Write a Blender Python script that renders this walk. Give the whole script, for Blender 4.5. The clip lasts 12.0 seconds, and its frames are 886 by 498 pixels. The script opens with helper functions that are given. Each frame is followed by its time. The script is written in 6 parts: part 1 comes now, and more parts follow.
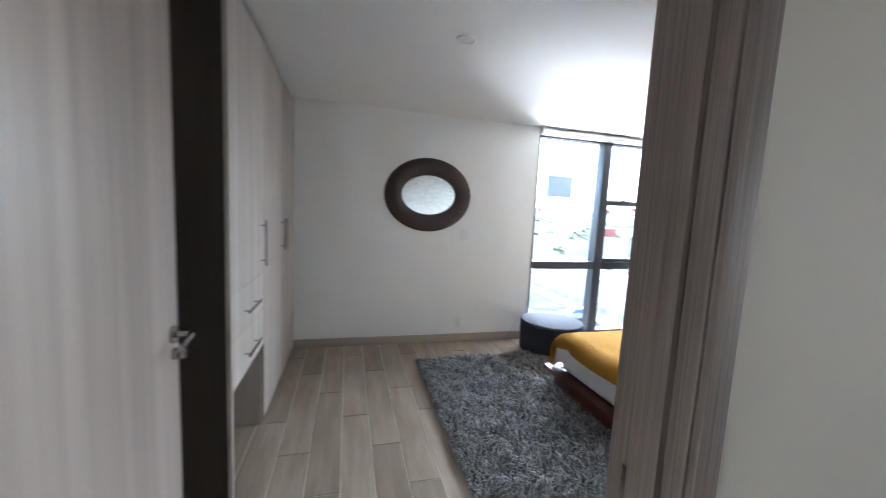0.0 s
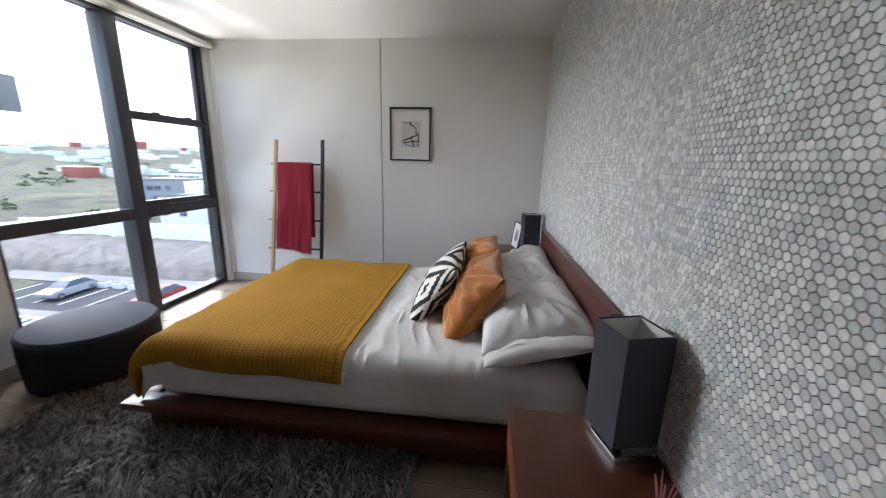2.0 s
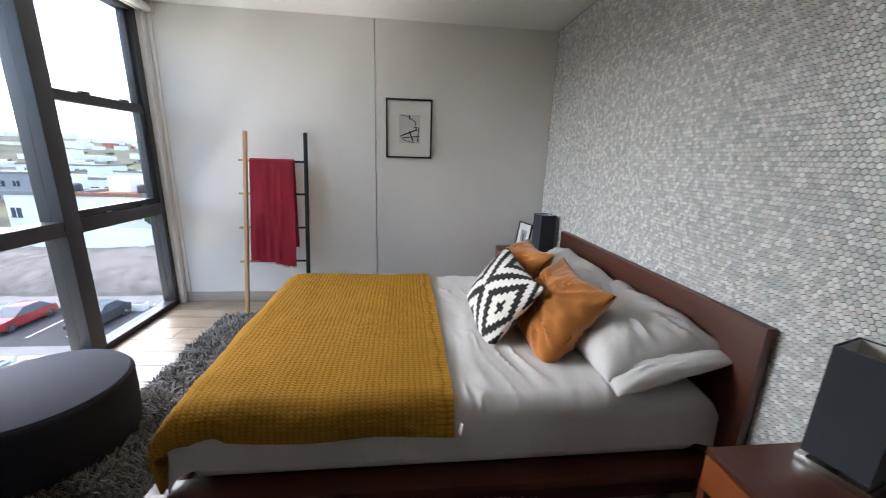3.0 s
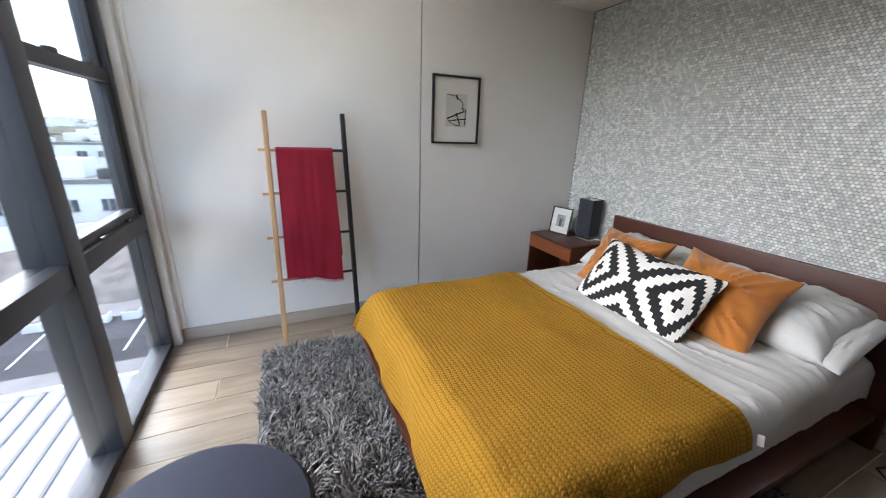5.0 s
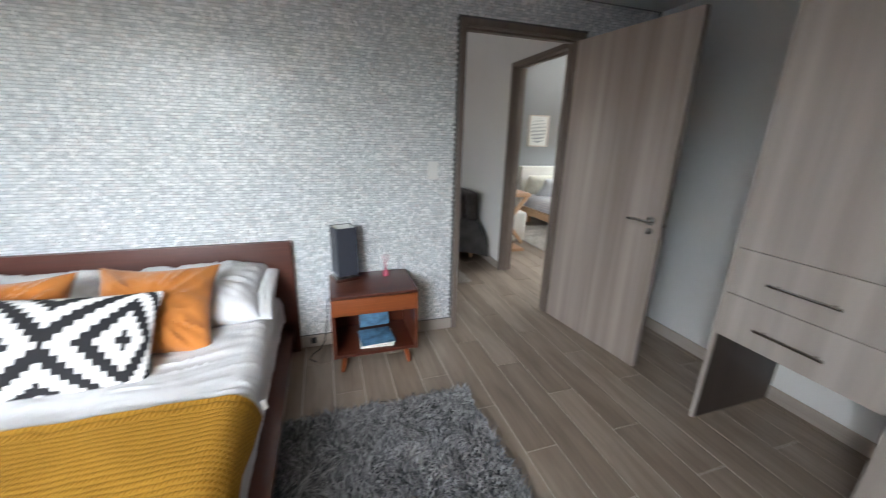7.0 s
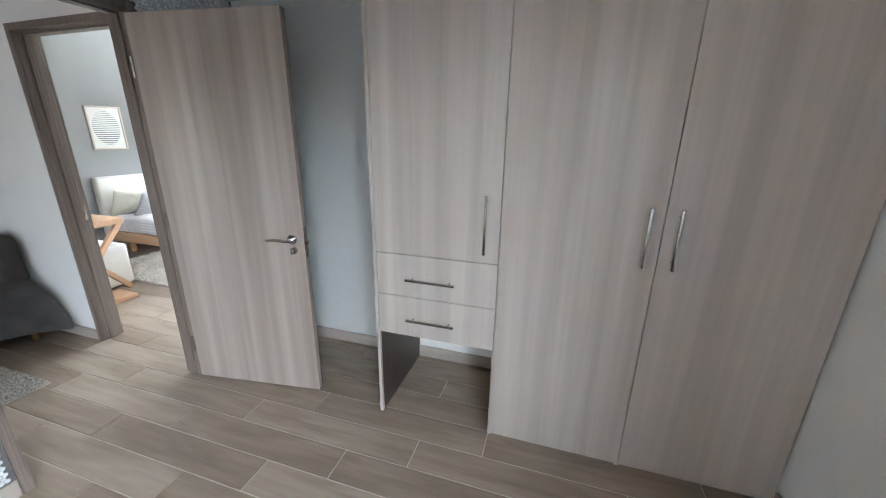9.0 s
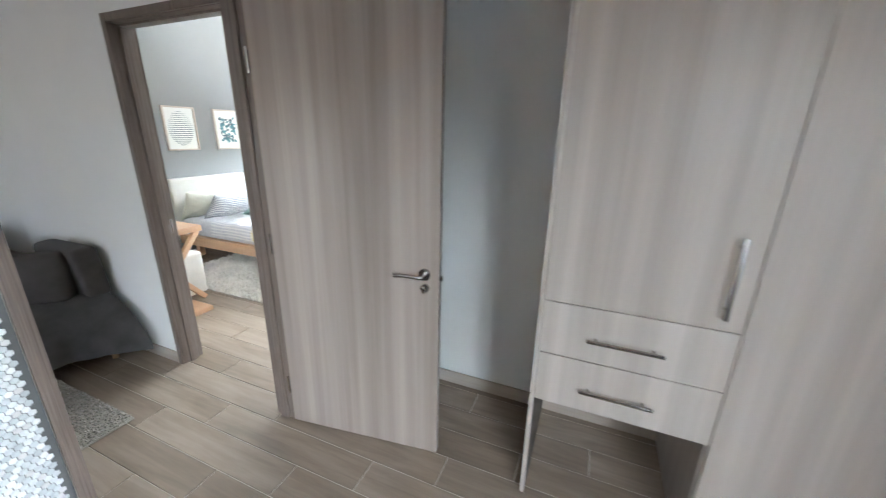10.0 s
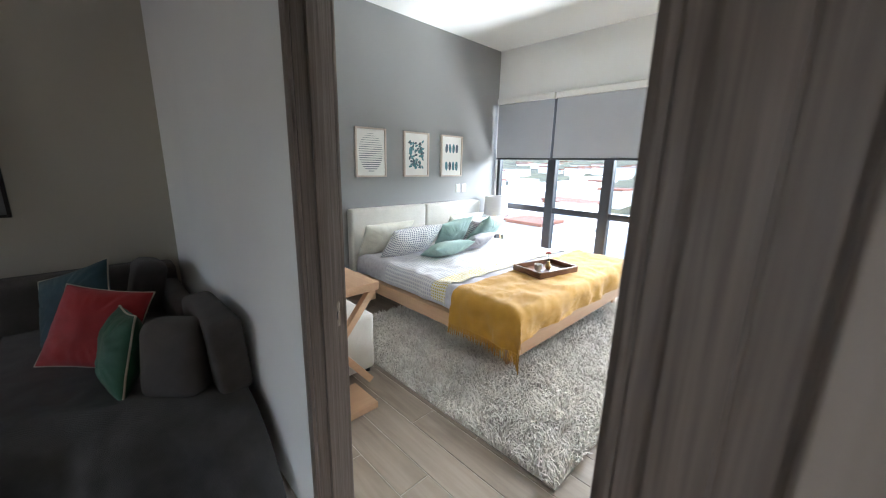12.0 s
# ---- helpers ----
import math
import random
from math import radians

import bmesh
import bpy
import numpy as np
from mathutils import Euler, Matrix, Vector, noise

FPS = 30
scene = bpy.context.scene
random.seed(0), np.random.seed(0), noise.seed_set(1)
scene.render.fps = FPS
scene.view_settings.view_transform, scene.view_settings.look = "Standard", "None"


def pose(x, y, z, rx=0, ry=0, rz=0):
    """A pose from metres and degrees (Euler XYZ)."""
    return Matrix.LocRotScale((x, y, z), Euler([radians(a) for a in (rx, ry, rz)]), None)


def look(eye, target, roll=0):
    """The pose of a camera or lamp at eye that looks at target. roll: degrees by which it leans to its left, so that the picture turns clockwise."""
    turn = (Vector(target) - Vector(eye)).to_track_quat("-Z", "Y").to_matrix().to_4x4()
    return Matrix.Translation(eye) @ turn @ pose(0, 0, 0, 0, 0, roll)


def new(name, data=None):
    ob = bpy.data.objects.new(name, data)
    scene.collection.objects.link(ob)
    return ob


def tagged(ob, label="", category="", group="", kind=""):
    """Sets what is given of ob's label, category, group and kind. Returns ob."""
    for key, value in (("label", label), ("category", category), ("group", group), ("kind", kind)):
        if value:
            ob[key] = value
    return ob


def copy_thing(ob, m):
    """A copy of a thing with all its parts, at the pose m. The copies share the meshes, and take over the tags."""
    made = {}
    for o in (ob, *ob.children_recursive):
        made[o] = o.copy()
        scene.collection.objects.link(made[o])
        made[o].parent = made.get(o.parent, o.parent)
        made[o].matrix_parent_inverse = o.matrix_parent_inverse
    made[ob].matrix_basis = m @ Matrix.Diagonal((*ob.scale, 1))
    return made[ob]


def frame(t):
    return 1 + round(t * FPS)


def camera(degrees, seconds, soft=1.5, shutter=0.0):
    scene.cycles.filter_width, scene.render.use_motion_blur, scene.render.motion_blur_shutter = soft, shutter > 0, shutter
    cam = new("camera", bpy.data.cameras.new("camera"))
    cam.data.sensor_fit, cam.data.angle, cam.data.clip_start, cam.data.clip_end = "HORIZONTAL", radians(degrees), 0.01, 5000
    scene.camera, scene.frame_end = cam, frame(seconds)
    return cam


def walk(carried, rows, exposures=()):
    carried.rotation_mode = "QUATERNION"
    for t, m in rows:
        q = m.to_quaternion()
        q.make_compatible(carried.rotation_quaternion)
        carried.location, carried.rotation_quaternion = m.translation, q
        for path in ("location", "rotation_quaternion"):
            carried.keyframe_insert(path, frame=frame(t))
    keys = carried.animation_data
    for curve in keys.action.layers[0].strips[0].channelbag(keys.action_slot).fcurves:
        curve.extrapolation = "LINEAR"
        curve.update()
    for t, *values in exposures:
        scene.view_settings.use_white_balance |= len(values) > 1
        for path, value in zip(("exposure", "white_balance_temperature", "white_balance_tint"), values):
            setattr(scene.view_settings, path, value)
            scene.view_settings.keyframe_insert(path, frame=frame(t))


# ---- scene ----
cam = camera(101.6, 12.0, soft=1.0, shutter=0.3)
PATH = [
    (0, (1.19, 1.03, 1.40), (1.70, 2.953, 1.187), 2.9),
    (0.5, (1.187, 1.256, 1.30), (2.319, 2.887, 1.057), 2.3),
    (1, (1.31, 1.53, 1.243), (2.894, 2.71, 0.932), 2.0),
    (1.5, (1.441, 1.714, 1.267), (3.258, 2.45, 0.873), 1.8),
    (2, (1.525, 1.993, 1.28), (3.458, 2.21, 0.817), 1.4),
    (2.5, (1.671, 2.333, 1.323), (3.606, 2.251, 0.821), 1.2),
    (3, (1.768, 2.745, 1.305), (3.698, 2.532, 0.815), 1.9),
    (3.5, (1.816, 3.231, 1.368), (3.708, 2.902, 0.811), 1.7),
    (5.5, (2.592, 4.025, 1.367), (4.087, 2.836, 0.775), 2.0),
    (6, (2.709, 4.035, 1.386), (3.674, 2.383, 0.804), 1.9),
    (6.5, (2.636, 3.986, 1.418), (2.857, 2.088, 0.826), 1.8),
    (7, (2.524, 3.891, 1.428), (1.928, 2.074, 0.841), 1.5),
    (7.5, (2.475, 3.869, 1.436), (1.237, 2.407, 0.862), 1.5),
    (9.5, (2.151, 3.307, 1.556), (0.312, 2.8, 0.957), 0.6),
    (10, (2.013, 2.892, 1.564), (0.249, 2.163, 0.966), 1.1),
    (10.5, (1.782, 2.53, 1.531), (0.133, 1.535, 0.994), 0.9),
    (11, (1.556, 2.134, 1.477), (0.056, 0.893, 1.017), 0.8),
    (11.5, (1.375, 1.731, 1.462), (-0.04, 0.387, 1.024), 1.2),
    (12, (1.143, 1.467, 1.478), (-0.22, 0.076, 1.023), 1.3),
]
walk(cam, [(t, look(eye, target, roll)) for t, eye, target, roll in PATH],
     exposures=[(0, 5.2, 5900, 8), (0.5, 3.6, 6140, 9), (1.0, 3.95, 6290, 9), (1.5, 3.86, 6540, 11), (2.5, 3.78, 6940, 13), (3.5, 3.72, 6940, 13), (5.5, 3.9, 6940, 13), (6.0, 4.2, 6840, 12), (6.5, 4.58, 6600, 12), (7.0, 4.5, 6500, 11), (7.5, 4.74, 6440, 11), (9.5, 5.36, 6030, 8), (10.0, 5.28, 6160, 8), (10.5, 5.35, 6340, 9), (11.0, 5.1, 6550, 10), (11.5, 4.5, 6380, 9), (12, 4.25, 6280, 9)])

# ---- light ----
world = bpy.data.worlds.new("sky")
scene.world = world
world.use_nodes = True
wn = world.node_tree
sky = wn.nodes.new("ShaderNodeTexSky")
sky.sky_type = "NISHITA"
sky.sun_disc = False
sky.sun_elevation, sky.sun_rotation = radians(64), radians(14)
sky.dust_density, sky.air_density, sky.ozone_density = 1.6, 1.0, 1.2
wn.links.new(sky.outputs[0], wn.nodes["Background"].inputs[0])
wn.nodes["Background"].inputs[1].default_value = 0.115
sun = new("sun", bpy.data.lights.new("sun", "SUN"))
sun.data.energy, sun.data.angle, sun.data.color = 0.22, radians(12), (1, 0.95, 0.88)
sun.matrix_world = look((0, 0, 40), (Vector((0, 0, 40)) - Vector((0.24 * math.cos(radians(64)), 0.97 * math.cos(radians(64)), math.sin(radians(64))))))


def window_light(name, m, w, h, watts, col=(0.93, 0.97, 1.0)):
    ob = new(name, bpy.data.lights.new(name, "AREA"))
    ob.data.shape, ob.data.size, ob.data.size_y, ob.data.energy, ob.data.color = "RECTANGLE", w, h, watts, col
    ob.matrix_world = m


# area lamps added outside the window openings, standing in for daylight from the sky and off the bright ground below
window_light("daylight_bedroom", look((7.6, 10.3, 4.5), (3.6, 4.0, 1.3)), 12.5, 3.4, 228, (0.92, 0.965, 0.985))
# fill lamp added out of view below the window, aimed up as ground bounce
window_light("ground_fill_lamp", look((4.6, 9.2, -5.4), (3.6, 3.4, 1.9)), 6.0, 2.2, 125, (0.97, 0.98, 1.0))
window_light("daylight_second_bedroom", look((-8.2, -0.2, 3.5), (-2.2, -0.2, 0.8)), 7.5, 2.6, 180)
# the same added upward fill, below the west window
window_light("ground_fill_lamp_west", look((-7.6, -0.2, -4.6), (-2.4, -0.2, 2.2)), 7.0, 2.2, 170)
# lamp added in the hall's unseen east opening to light wall and sofa
window_light("daylight_hall", look((5.98, -1.2, 1.2), (3.0, -0.6, 1.2)), 0.6, 2.2, 0.72, (1.0, 0.88, 0.80))

# ---- helpers for meshes and materials ----
M = {}


def mesh_of(bm, name, material, smooth=True):
    me = bpy.data.meshes.new(name)
    bmesh.ops.recalc_face_normals(bm, faces=bm.faces[:]) if len(bm.faces) < 60000 else None
    bm.to_mesh(me)
    bm.free()
    me.materials.append(material)
    if smooth:
        me.polygons.foreach_set("use_smooth", [True] * len(me.polygons))
        me.set_sharp_from_angle(angle=radians(38))
    return me


def part(name, bm, material, parent, label="", m=None, smooth=True):
    """One mesh under a thing or a part."""
    ob = new(name, mesh_of(bm, name, material, smooth))
    ob.parent = parent
    if m is not None:
        ob.matrix_basis = m
    return tagged(ob, label)


def thing(name, label, category, m=None, group=""):
    ob = new(name)
    ob.empty_display_size = 0.1
    if m is not None:
        ob.matrix_basis = m
    return tagged(ob, label, category, group)


def solid(name, bm, material, label, category, m=None, group="", kind="", smooth=True):
    ob = new(name, mesh_of(bm, name, material, smooth))
    if m is not None:
        ob.matrix_basis = m
    return tagged(ob, label, category, group, kind)


def structure(name, bm, material, label, category="structure", smooth=True):
    return solid(name, bm, material, label, category, kind="structure", smooth=smooth)


def add_box(bm, lo, hi, r=0.0, seg=2, m=None):
    c = [(a + b) / 2 for a, b in zip(lo, hi)]
    d = [abs(b - a) for a, b in zip(lo, hi)]
    mm = Matrix.Translation(c) @ Matrix.Diagonal((*d, 1))
    vs = bmesh.ops.create_cube(bm, size=1, matrix=mm if m is None else m @ mm)["verts"]
    if r > 0:
        es = list({e for v in vs for e in v.link_edges})
        bmesh.ops.bevel(bm, geom=es, offset=min(r, 0.48 * min(d)), segments=seg, profile=0.6, affect="EDGES")
    return bm


def box(lo, hi, r=0.0, seg=2, m=None):
    return add_box(bmesh.new(), lo, hi, r, seg, m)


def boxes(*spans, r=0.0):
    bm = bmesh.new()
    for lo, hi in spans:
        add_box(bm, lo, hi, r)
    return bm


def add_tube(bm, a, b, r, r2=None, n=16):
    a, b = Vector(a), Vector(b)
    m = Matrix.Translation((a + b) / 2) @ (b - a).to_track_quat("Z", "Y").to_matrix().to_4x4()
    bmesh.ops.create_cone(bm, cap_ends=True, segments=n, radius1=r, radius2=r if r2 is None else r2, depth=(b - a).length, matrix=m)
    return bm


def tube(a, b, r, r2=None, n=16):
    return add_tube(bmesh.new(), a, b, r, r2, n)


def sweep(points, r, n=8):
    """A round cord along points."""
    bm = bmesh.new()
    rings = []
    pts = [Vector(p) for p in points]
    for i, p in enumerate(pts):
        d = (pts[min(i + 1, len(pts) - 1)] - pts[max(i - 1, 0)]).normalized()
        q = d.to_track_quat("Z", "Y")
        rings.append([bm.verts.new(p + q @ Vector((r * math.cos(6.2832 * k / n), r * math.sin(6.2832 * k / n), 0))) for k in range(n)])
    for a, b in zip(rings, rings[1:]):
        for k in range(n):
            bm.faces.new((a[k], a[(k + 1) % n], b[(k + 1) % n], b[k]))
    bm.faces.new(rings[0][::-1])
    bm.faces.new(rings[-1])
    return bm


def lathe(profile, n=48, sx=1.0, sy=1.0):
    """A turned shape from (radius, height) pairs."""
    bm = bmesh.new()
    rings = []
    for r, z in profile:
        if r < 1e-5:
            rings.append([bm.verts.new((0, 0, z))] * n)
        else:
            rings.append([bm.verts.new((r * sx * math.cos(6.28318 * k / n), r * sy * math.sin(6.28318 * k / n), z)) for k in range(n)])
    for a, b in zip(rings, rings[1:]):
        for k in range(n):
            vs = []
            for v in (a[k], a[(k + 1) % n], b[(k + 1) % n], b[k]):
                if v not in vs:
                    vs.append(v)
            if len(vs) > 2:
                bm.faces.new(vs)
    return bm


def sheet(nu, nv, fn, thick=0.0, uv=True):
    """A surface fn(u, v) over the unit square, with thickness."""
    bm = bmesh.new()
    lay = bm.loops.layers.uv.new("UVMap")
    grid = [[bm.verts.new(fn(i / nu, j / nv)) for j in range(nv + 1)] for i in range(nu + 1)]
    for i in range(nu):
        for j in range(nv):
            f = bm.faces.new((grid[i][j], grid[i + 1][j], grid[i + 1][j + 1], grid[i][j + 1]))
            for l, (a, b) in zip(f.loops, ((i, j), (i + 1, j), (i + 1, j + 1), (i, j + 1))):
                l[lay].uv = (a / nu, b / nv)
    if thick:
        bm.normal_update()
        back = [[bm.verts.new(v.co - v.normal * thick) for v in row] for row in grid]
        for i in range(nu):
            for j in range(nv):
                f = bm.faces.new((back[i][j], back[i][j + 1], back[i + 1][j + 1], back[i + 1][j]))
                for l, (a, b) in zip(f.loops, ((i, j), (i, j + 1), (i + 1, j + 1), (i + 1, j))):
                    l[lay].uv = (a / nu, b / nv)
        rim = [(i, 0) for i in range(nu)] + [(nu, j) for j in range(nv)] + [(i, nv) for i in range(nu, 0, -1)] + [(0, j) for j in range(nv, 0, -1)]
        for (a, b), (c, d) in zip(rim, rim[1:] + rim[:1]):
            bm.faces.new((grid[a][b], back[a][b], back[c][d], grid[c][d]))
    return bm


def pillow(w, h, t, seed=0, wrinkle=0.006, n=52, flat=2.2, pinch=0.07):
    """A stuffed cushion in its own x (width), y (height) plane, with pinched corners."""
    bm = bmesh.new()
    lay = bm.loops.layers.uv.new("UVMap")
    for side in (1, -1):
        grid = []
        for i in range(n + 1):
            row = []
            for j in range(n + 1):
                a, b = 2 * i / n - 1, 2 * j / n - 1
                sa, sb = math.sin(a * math.pi / 2), math.sin(b * math.pi / 2)
                full = max(0.0, (1 - abs(sa) ** flat) * (1 - abs(sb) ** flat)) ** 0.55
                x = sa * w / 2 * (1 - pinch * (1 - sb * sb))
                y = sb * h / 2 * (1 - pinch * (1 - sa * sa))
                p = Vector((x * 6 + seed * 7.3, y * 6, side * 3.1))
                z = side * t / 2 * full + wrinkle * noise.noise(p) * (0.4 + full) + wrinkle * 0.5 * noise.noise(p * 3.1) * full
                star = noise.noise(Vector((math.atan2(y, x) * 5 + seed, math.hypot(x, y) * 3, side * 2.0)))
                fold = 1 - 3.0 * abs(noise.noise(Vector((x * 5 + y * 9 + seed, y * 4 - x * 3, side * 1.7 + seed))))
                z += side * wrinkle * 0.55 * max(0.0, fold) * full
                z += side * wrinkle * 0.9 * (1 - abs(star) * 2.2) * full * min(1.0, 3.2 * math.hypot(x, y) / w) ** 2
                row.append(bm.verts.new((x, y, z)))
            grid.append(row)
        for i in range(n):
            for j in range(n):
                vs = (grid[i][j], grid[i + 1][j], grid[i + 1][j + 1], grid[i][j + 1])
                f = bm.faces.new(vs if side > 0 else vs[::-1])
                ij = ((i, j), (i + 1, j), (i + 1, j + 1), (i, j + 1))
                for l, (a, b) in zip(f.loops, ij if side > 0 else ij[::-1]):
                    l[lay].uv = (a / n, b / n)
    bmesh.ops.remove_doubles(bm, verts=bm.verts[:], dist=0.002)
    return bm


def tufts(name, material, area, z, step, height, lean, label, category, seed, spread=0.55, width=0.006, inside=None):
    """A shag pile of many tapering tufts over a base, in one mesh."""
    rng = np.random.default_rng(seed)
    x0, x1, y0, y1 = area
    xs, ys = np.meshgrid(np.arange(x0, x1, step), np.arange(y0, y1, step))
    p = np.stack([xs.ravel(), ys.ravel()], 1)
    p += rng.uniform(-step * 0.6, step * 0.6, p.shape)
    p[:, 0] = np.clip(p[:, 0], x0, x1)
    p[:, 1] = np.clip(p[:, 1], y0, y1)
    if inside is not None:
        p = p[[inside(a, b) for a, b in p]]
    n = len(p)
    ang = rng.uniform(0, 2 * math.pi, n)
    clump = np.array([[noise.noise(Vector((a * 9, b * 9, seed))), noise.noise(Vector((a * 9, b * 9, seed + 40)))] for a, b in p])
    d = np.stack([np.cos(ang), np.sin(ang)], 1) * spread + clump * lean
    h = height * rng.uniform(0.6, 1.15, n)
    verts = np.zeros((n, 7, 3))
    for k in range(3):
        a = ang + k * 2.0944
        off = np.stack([np.cos(a), np.sin(a)], 1) * width
        verts[:, k, :2] = p + off
        verts[:, k, 2] = z
        verts[:, 3 + k, :2] = p + off * 0.9 + d * (h * 0.45)[:, None]
        verts[:, 3 + k, 2] = z + h * 0.62
    verts[:, 6, :2] = p + d * h[:, None] * 1.15
    verts[:, 6, 2] = z + h * 0.85
    base = np.arange(n)[:, None, None] * 7
    q = np.array([[0, 1, 4], [0, 4, 3], [1, 2, 5], [1, 5, 4], [2, 0, 3], [2, 3, 5], [3, 4, 6], [4, 5, 6], [5, 3, 6]])
    faces = (base + q[None]).reshape(-1, 3)
    me = bpy.data.meshes.new(name)
    me.from_pydata(verts.reshape(-1, 3).tolist(), [], faces.tolist())
    me.materials.append(material)
    return me


# ---- materials ----
def node_set(name):
    m = bpy.data.materials.new(name)
    m.use_nodes = True
    t = m.node_tree
    return m, t, t.nodes["Principled BSDF"]


def coords(t, scale=(1, 1, 1), source="Object", rand=False):
    tc = t.nodes.new("ShaderNodeTexCoord")
    mp = t.nodes.new("ShaderNodeMapping")
    mp.inputs["Scale"].default_value = scale
    src = tc.outputs[source]
    if rand:
        oi = t.nodes.new("ShaderNodeObjectInfo")
        ml = t.nodes.new("ShaderNodeMath")
        ml.operation = "MULTIPLY"
        ml.inputs[1].default_value = 57.0
        t.links.new(oi.outputs["Random"], ml.inputs[0])
        ad = t.nodes.new("ShaderNodeVectorMath")
        ad.operation = "ADD"
        t.links.new(src, ad.inputs[0])
        t.links.new(ml.outputs[0], ad.inputs[1])
        src = ad.outputs[0]
    t.links.new(src, mp.inputs[0])
    return mp.outputs[0]


def noise_of(t, vec, scale, detail=4, rough=0.55, dist=0.0):
    n = t.nodes.new("ShaderNodeTexNoise")
    n.inputs["Scale"].default_value, n.inputs["Detail"].default_value = scale, detail
    n.inputs["Roughness"].default_value, n.inputs["Distortion"].default_value = rough, dist
    t.links.new(vec, n.inputs["Vector"])
    return n.outputs["Fac"]


def ramp(t, fac, stops):
    r = t.nodes.new("ShaderNodeValToRGB")
    while len(r.color_ramp.elements) < len(stops):
        r.color_ramp.elements.new(0.5)
    for e, (pos, col) in zip(r.color_ramp.elements, stops):
        e.position, e.color = pos, (*col, 1)
    t.links.new(fac, r.inputs[0])
    return r.outputs[0]


def mix(t, a, b, fac, mode="MIX"):
    m = t.nodes.new("ShaderNodeMix")
    m.data_type, m.blend_type = "RGBA", mode
    for sock, v in ((m.inputs["Factor"], fac), (m.inputs["A"], a), (m.inputs["B"], b)):
        if hasattr(v, "links"):
            t.links.new(v, sock)
        elif isinstance(v, (int, float)):
            sock.default_value = v
        else:
            sock.default_value = (*v, 1)
    return m.outputs["Result"]


def bump(t, bsdf, height, strength=0.2, distance=0.01):
    b = t.nodes.new("ShaderNodeBump")
    b.inputs["Strength"].default_value, b.inputs["Distance"].default_value = strength, distance
    t.links.new(height, b.inputs["Height"])
    t.links.new(b.outputs[0], bsdf.inputs["Normal"])


def shade(c, k):
    return tuple(min(1.0, a * k) for a in c)


def plain(name, col, rough=0.5, metal=0.0, vary=0.12, scale=6.0, grain=180.0, relief=0.05, sheen=0.0, coat=0.0, source="Object"):
    """Two scales of variation on one colour, with fine relief."""
    m, t, b = node_set(name)
    v = coords(t, source=source)
    big, fine = noise_of(t, v, scale, 3), noise_of(t, v, grain, 2)
    c = ramp(t, big, ((0.3, shade(col, 1 - vary)), (0.7, shade(col, 1 + vary))))
    c = mix(t, c, ramp(t, fine, ((0.3, (0.8,) * 3), (0.7, (1.0,) * 3))), min(1.0, vary * 2.5), "MULTIPLY")
    t.links.new(c, b.inputs["Base Color"])
    b.inputs["Roughness"].default_value, b.inputs["Metallic"].default_value = rough, metal
    b.inputs["Sheen Weight"].default_value, b.inputs["Coat Weight"].default_value = sheen, coat
    if relief:
        bump(t, b, fine, relief, 0.004)
    return m


def wood(name, light, dark, axis=2, rough=0.45, fine=70.0, long=2.5, relief=0.08, rand=False, coat=0.0, bands=0.5, band_scale=7.0):
    """Grain that runs along one axis."""
    m, t, b = node_set(name)
    sc = [fine, fine, fine]
    sc[axis] = long
    sb = [band_scale] * 3
    sb[axis] = 0.35
    v = coords(t, tuple(sc), rand=rand)
    g = noise_of(t, v, 1.0, 5, 0.65, 0.4)
    w = noise_of(t, coords(t, tuple(sb), rand=rand), 1.0, 3, 0.5, 0.3)
    mid = tuple((a + c) / 2 for a, c in zip(light, dark))
    c1 = ramp(t, g, ((0.28, dark), (0.5, mid), (0.72, light)))
    c2 = ramp(t, w, ((0.3, dark), (0.5, mid), (0.68, light)))
    t.links.new(mix(t, c1, c2, bands), b.inputs["Base Color"])
    b.inputs["Roughness"].default_value, b.inputs["Coat Weight"].default_value = rough, coat
    bump(t, b, g, relief, 0.003)
    return m


def cloth(name, col, weave=900.0, rough=0.9, vary=0.15, relief=0.25, sheen=0.15, scale=7.0):
    """Woven threads in two directions."""
    m, t, b = node_set(name)
    v = coords(t)
    hs = []
    for ax in ("X", "Y", "Z"):
        w = t.nodes.new("ShaderNodeTexWave")
        w.bands_direction = ax
        w.inputs["Scale"].default_value, w.inputs["Distortion"].default_value, w.inputs["Detail"].default_value = weave / 6.28, 1.5, 1
        t.links.new(v, w.inputs["Vector"])
        hs.append(w.outputs["Fac"])
    add = t.nodes.new("ShaderNodeMath")
    add.operation = "ADD"
    t.links.new(hs[0], add.inputs[0])
    t.links.new(hs[1], add.inputs[1])
    add2 = t.nodes.new("ShaderNodeMath")
    add2.operation = "ADD"
    t.links.new(add.outputs[0], add2.inputs[0])
    t.links.new(hs[2], add2.inputs[1])
    big = noise_of(t, v, scale, 4)
    c = ramp(t, big, ((0.3, shade(col, 1 - vary)), (0.7, shade(col, 1 + vary))))
    fine = noise_of(t, v, 320.0, 2)
    c = mix(t, c, ramp(t, fine, ((0.35, (0.72,) * 3), (0.65, (1.0,) * 3))), 0.5, "MULTIPLY")
    t.links.new(c, b.inputs["Base Color"])
    b.inputs["Roughness"].default_value, b.inputs["Sheen Weight"].default_value = rough, sheen
    bump(t, b, add2.outputs[0], relief, 0.0015)
    return m


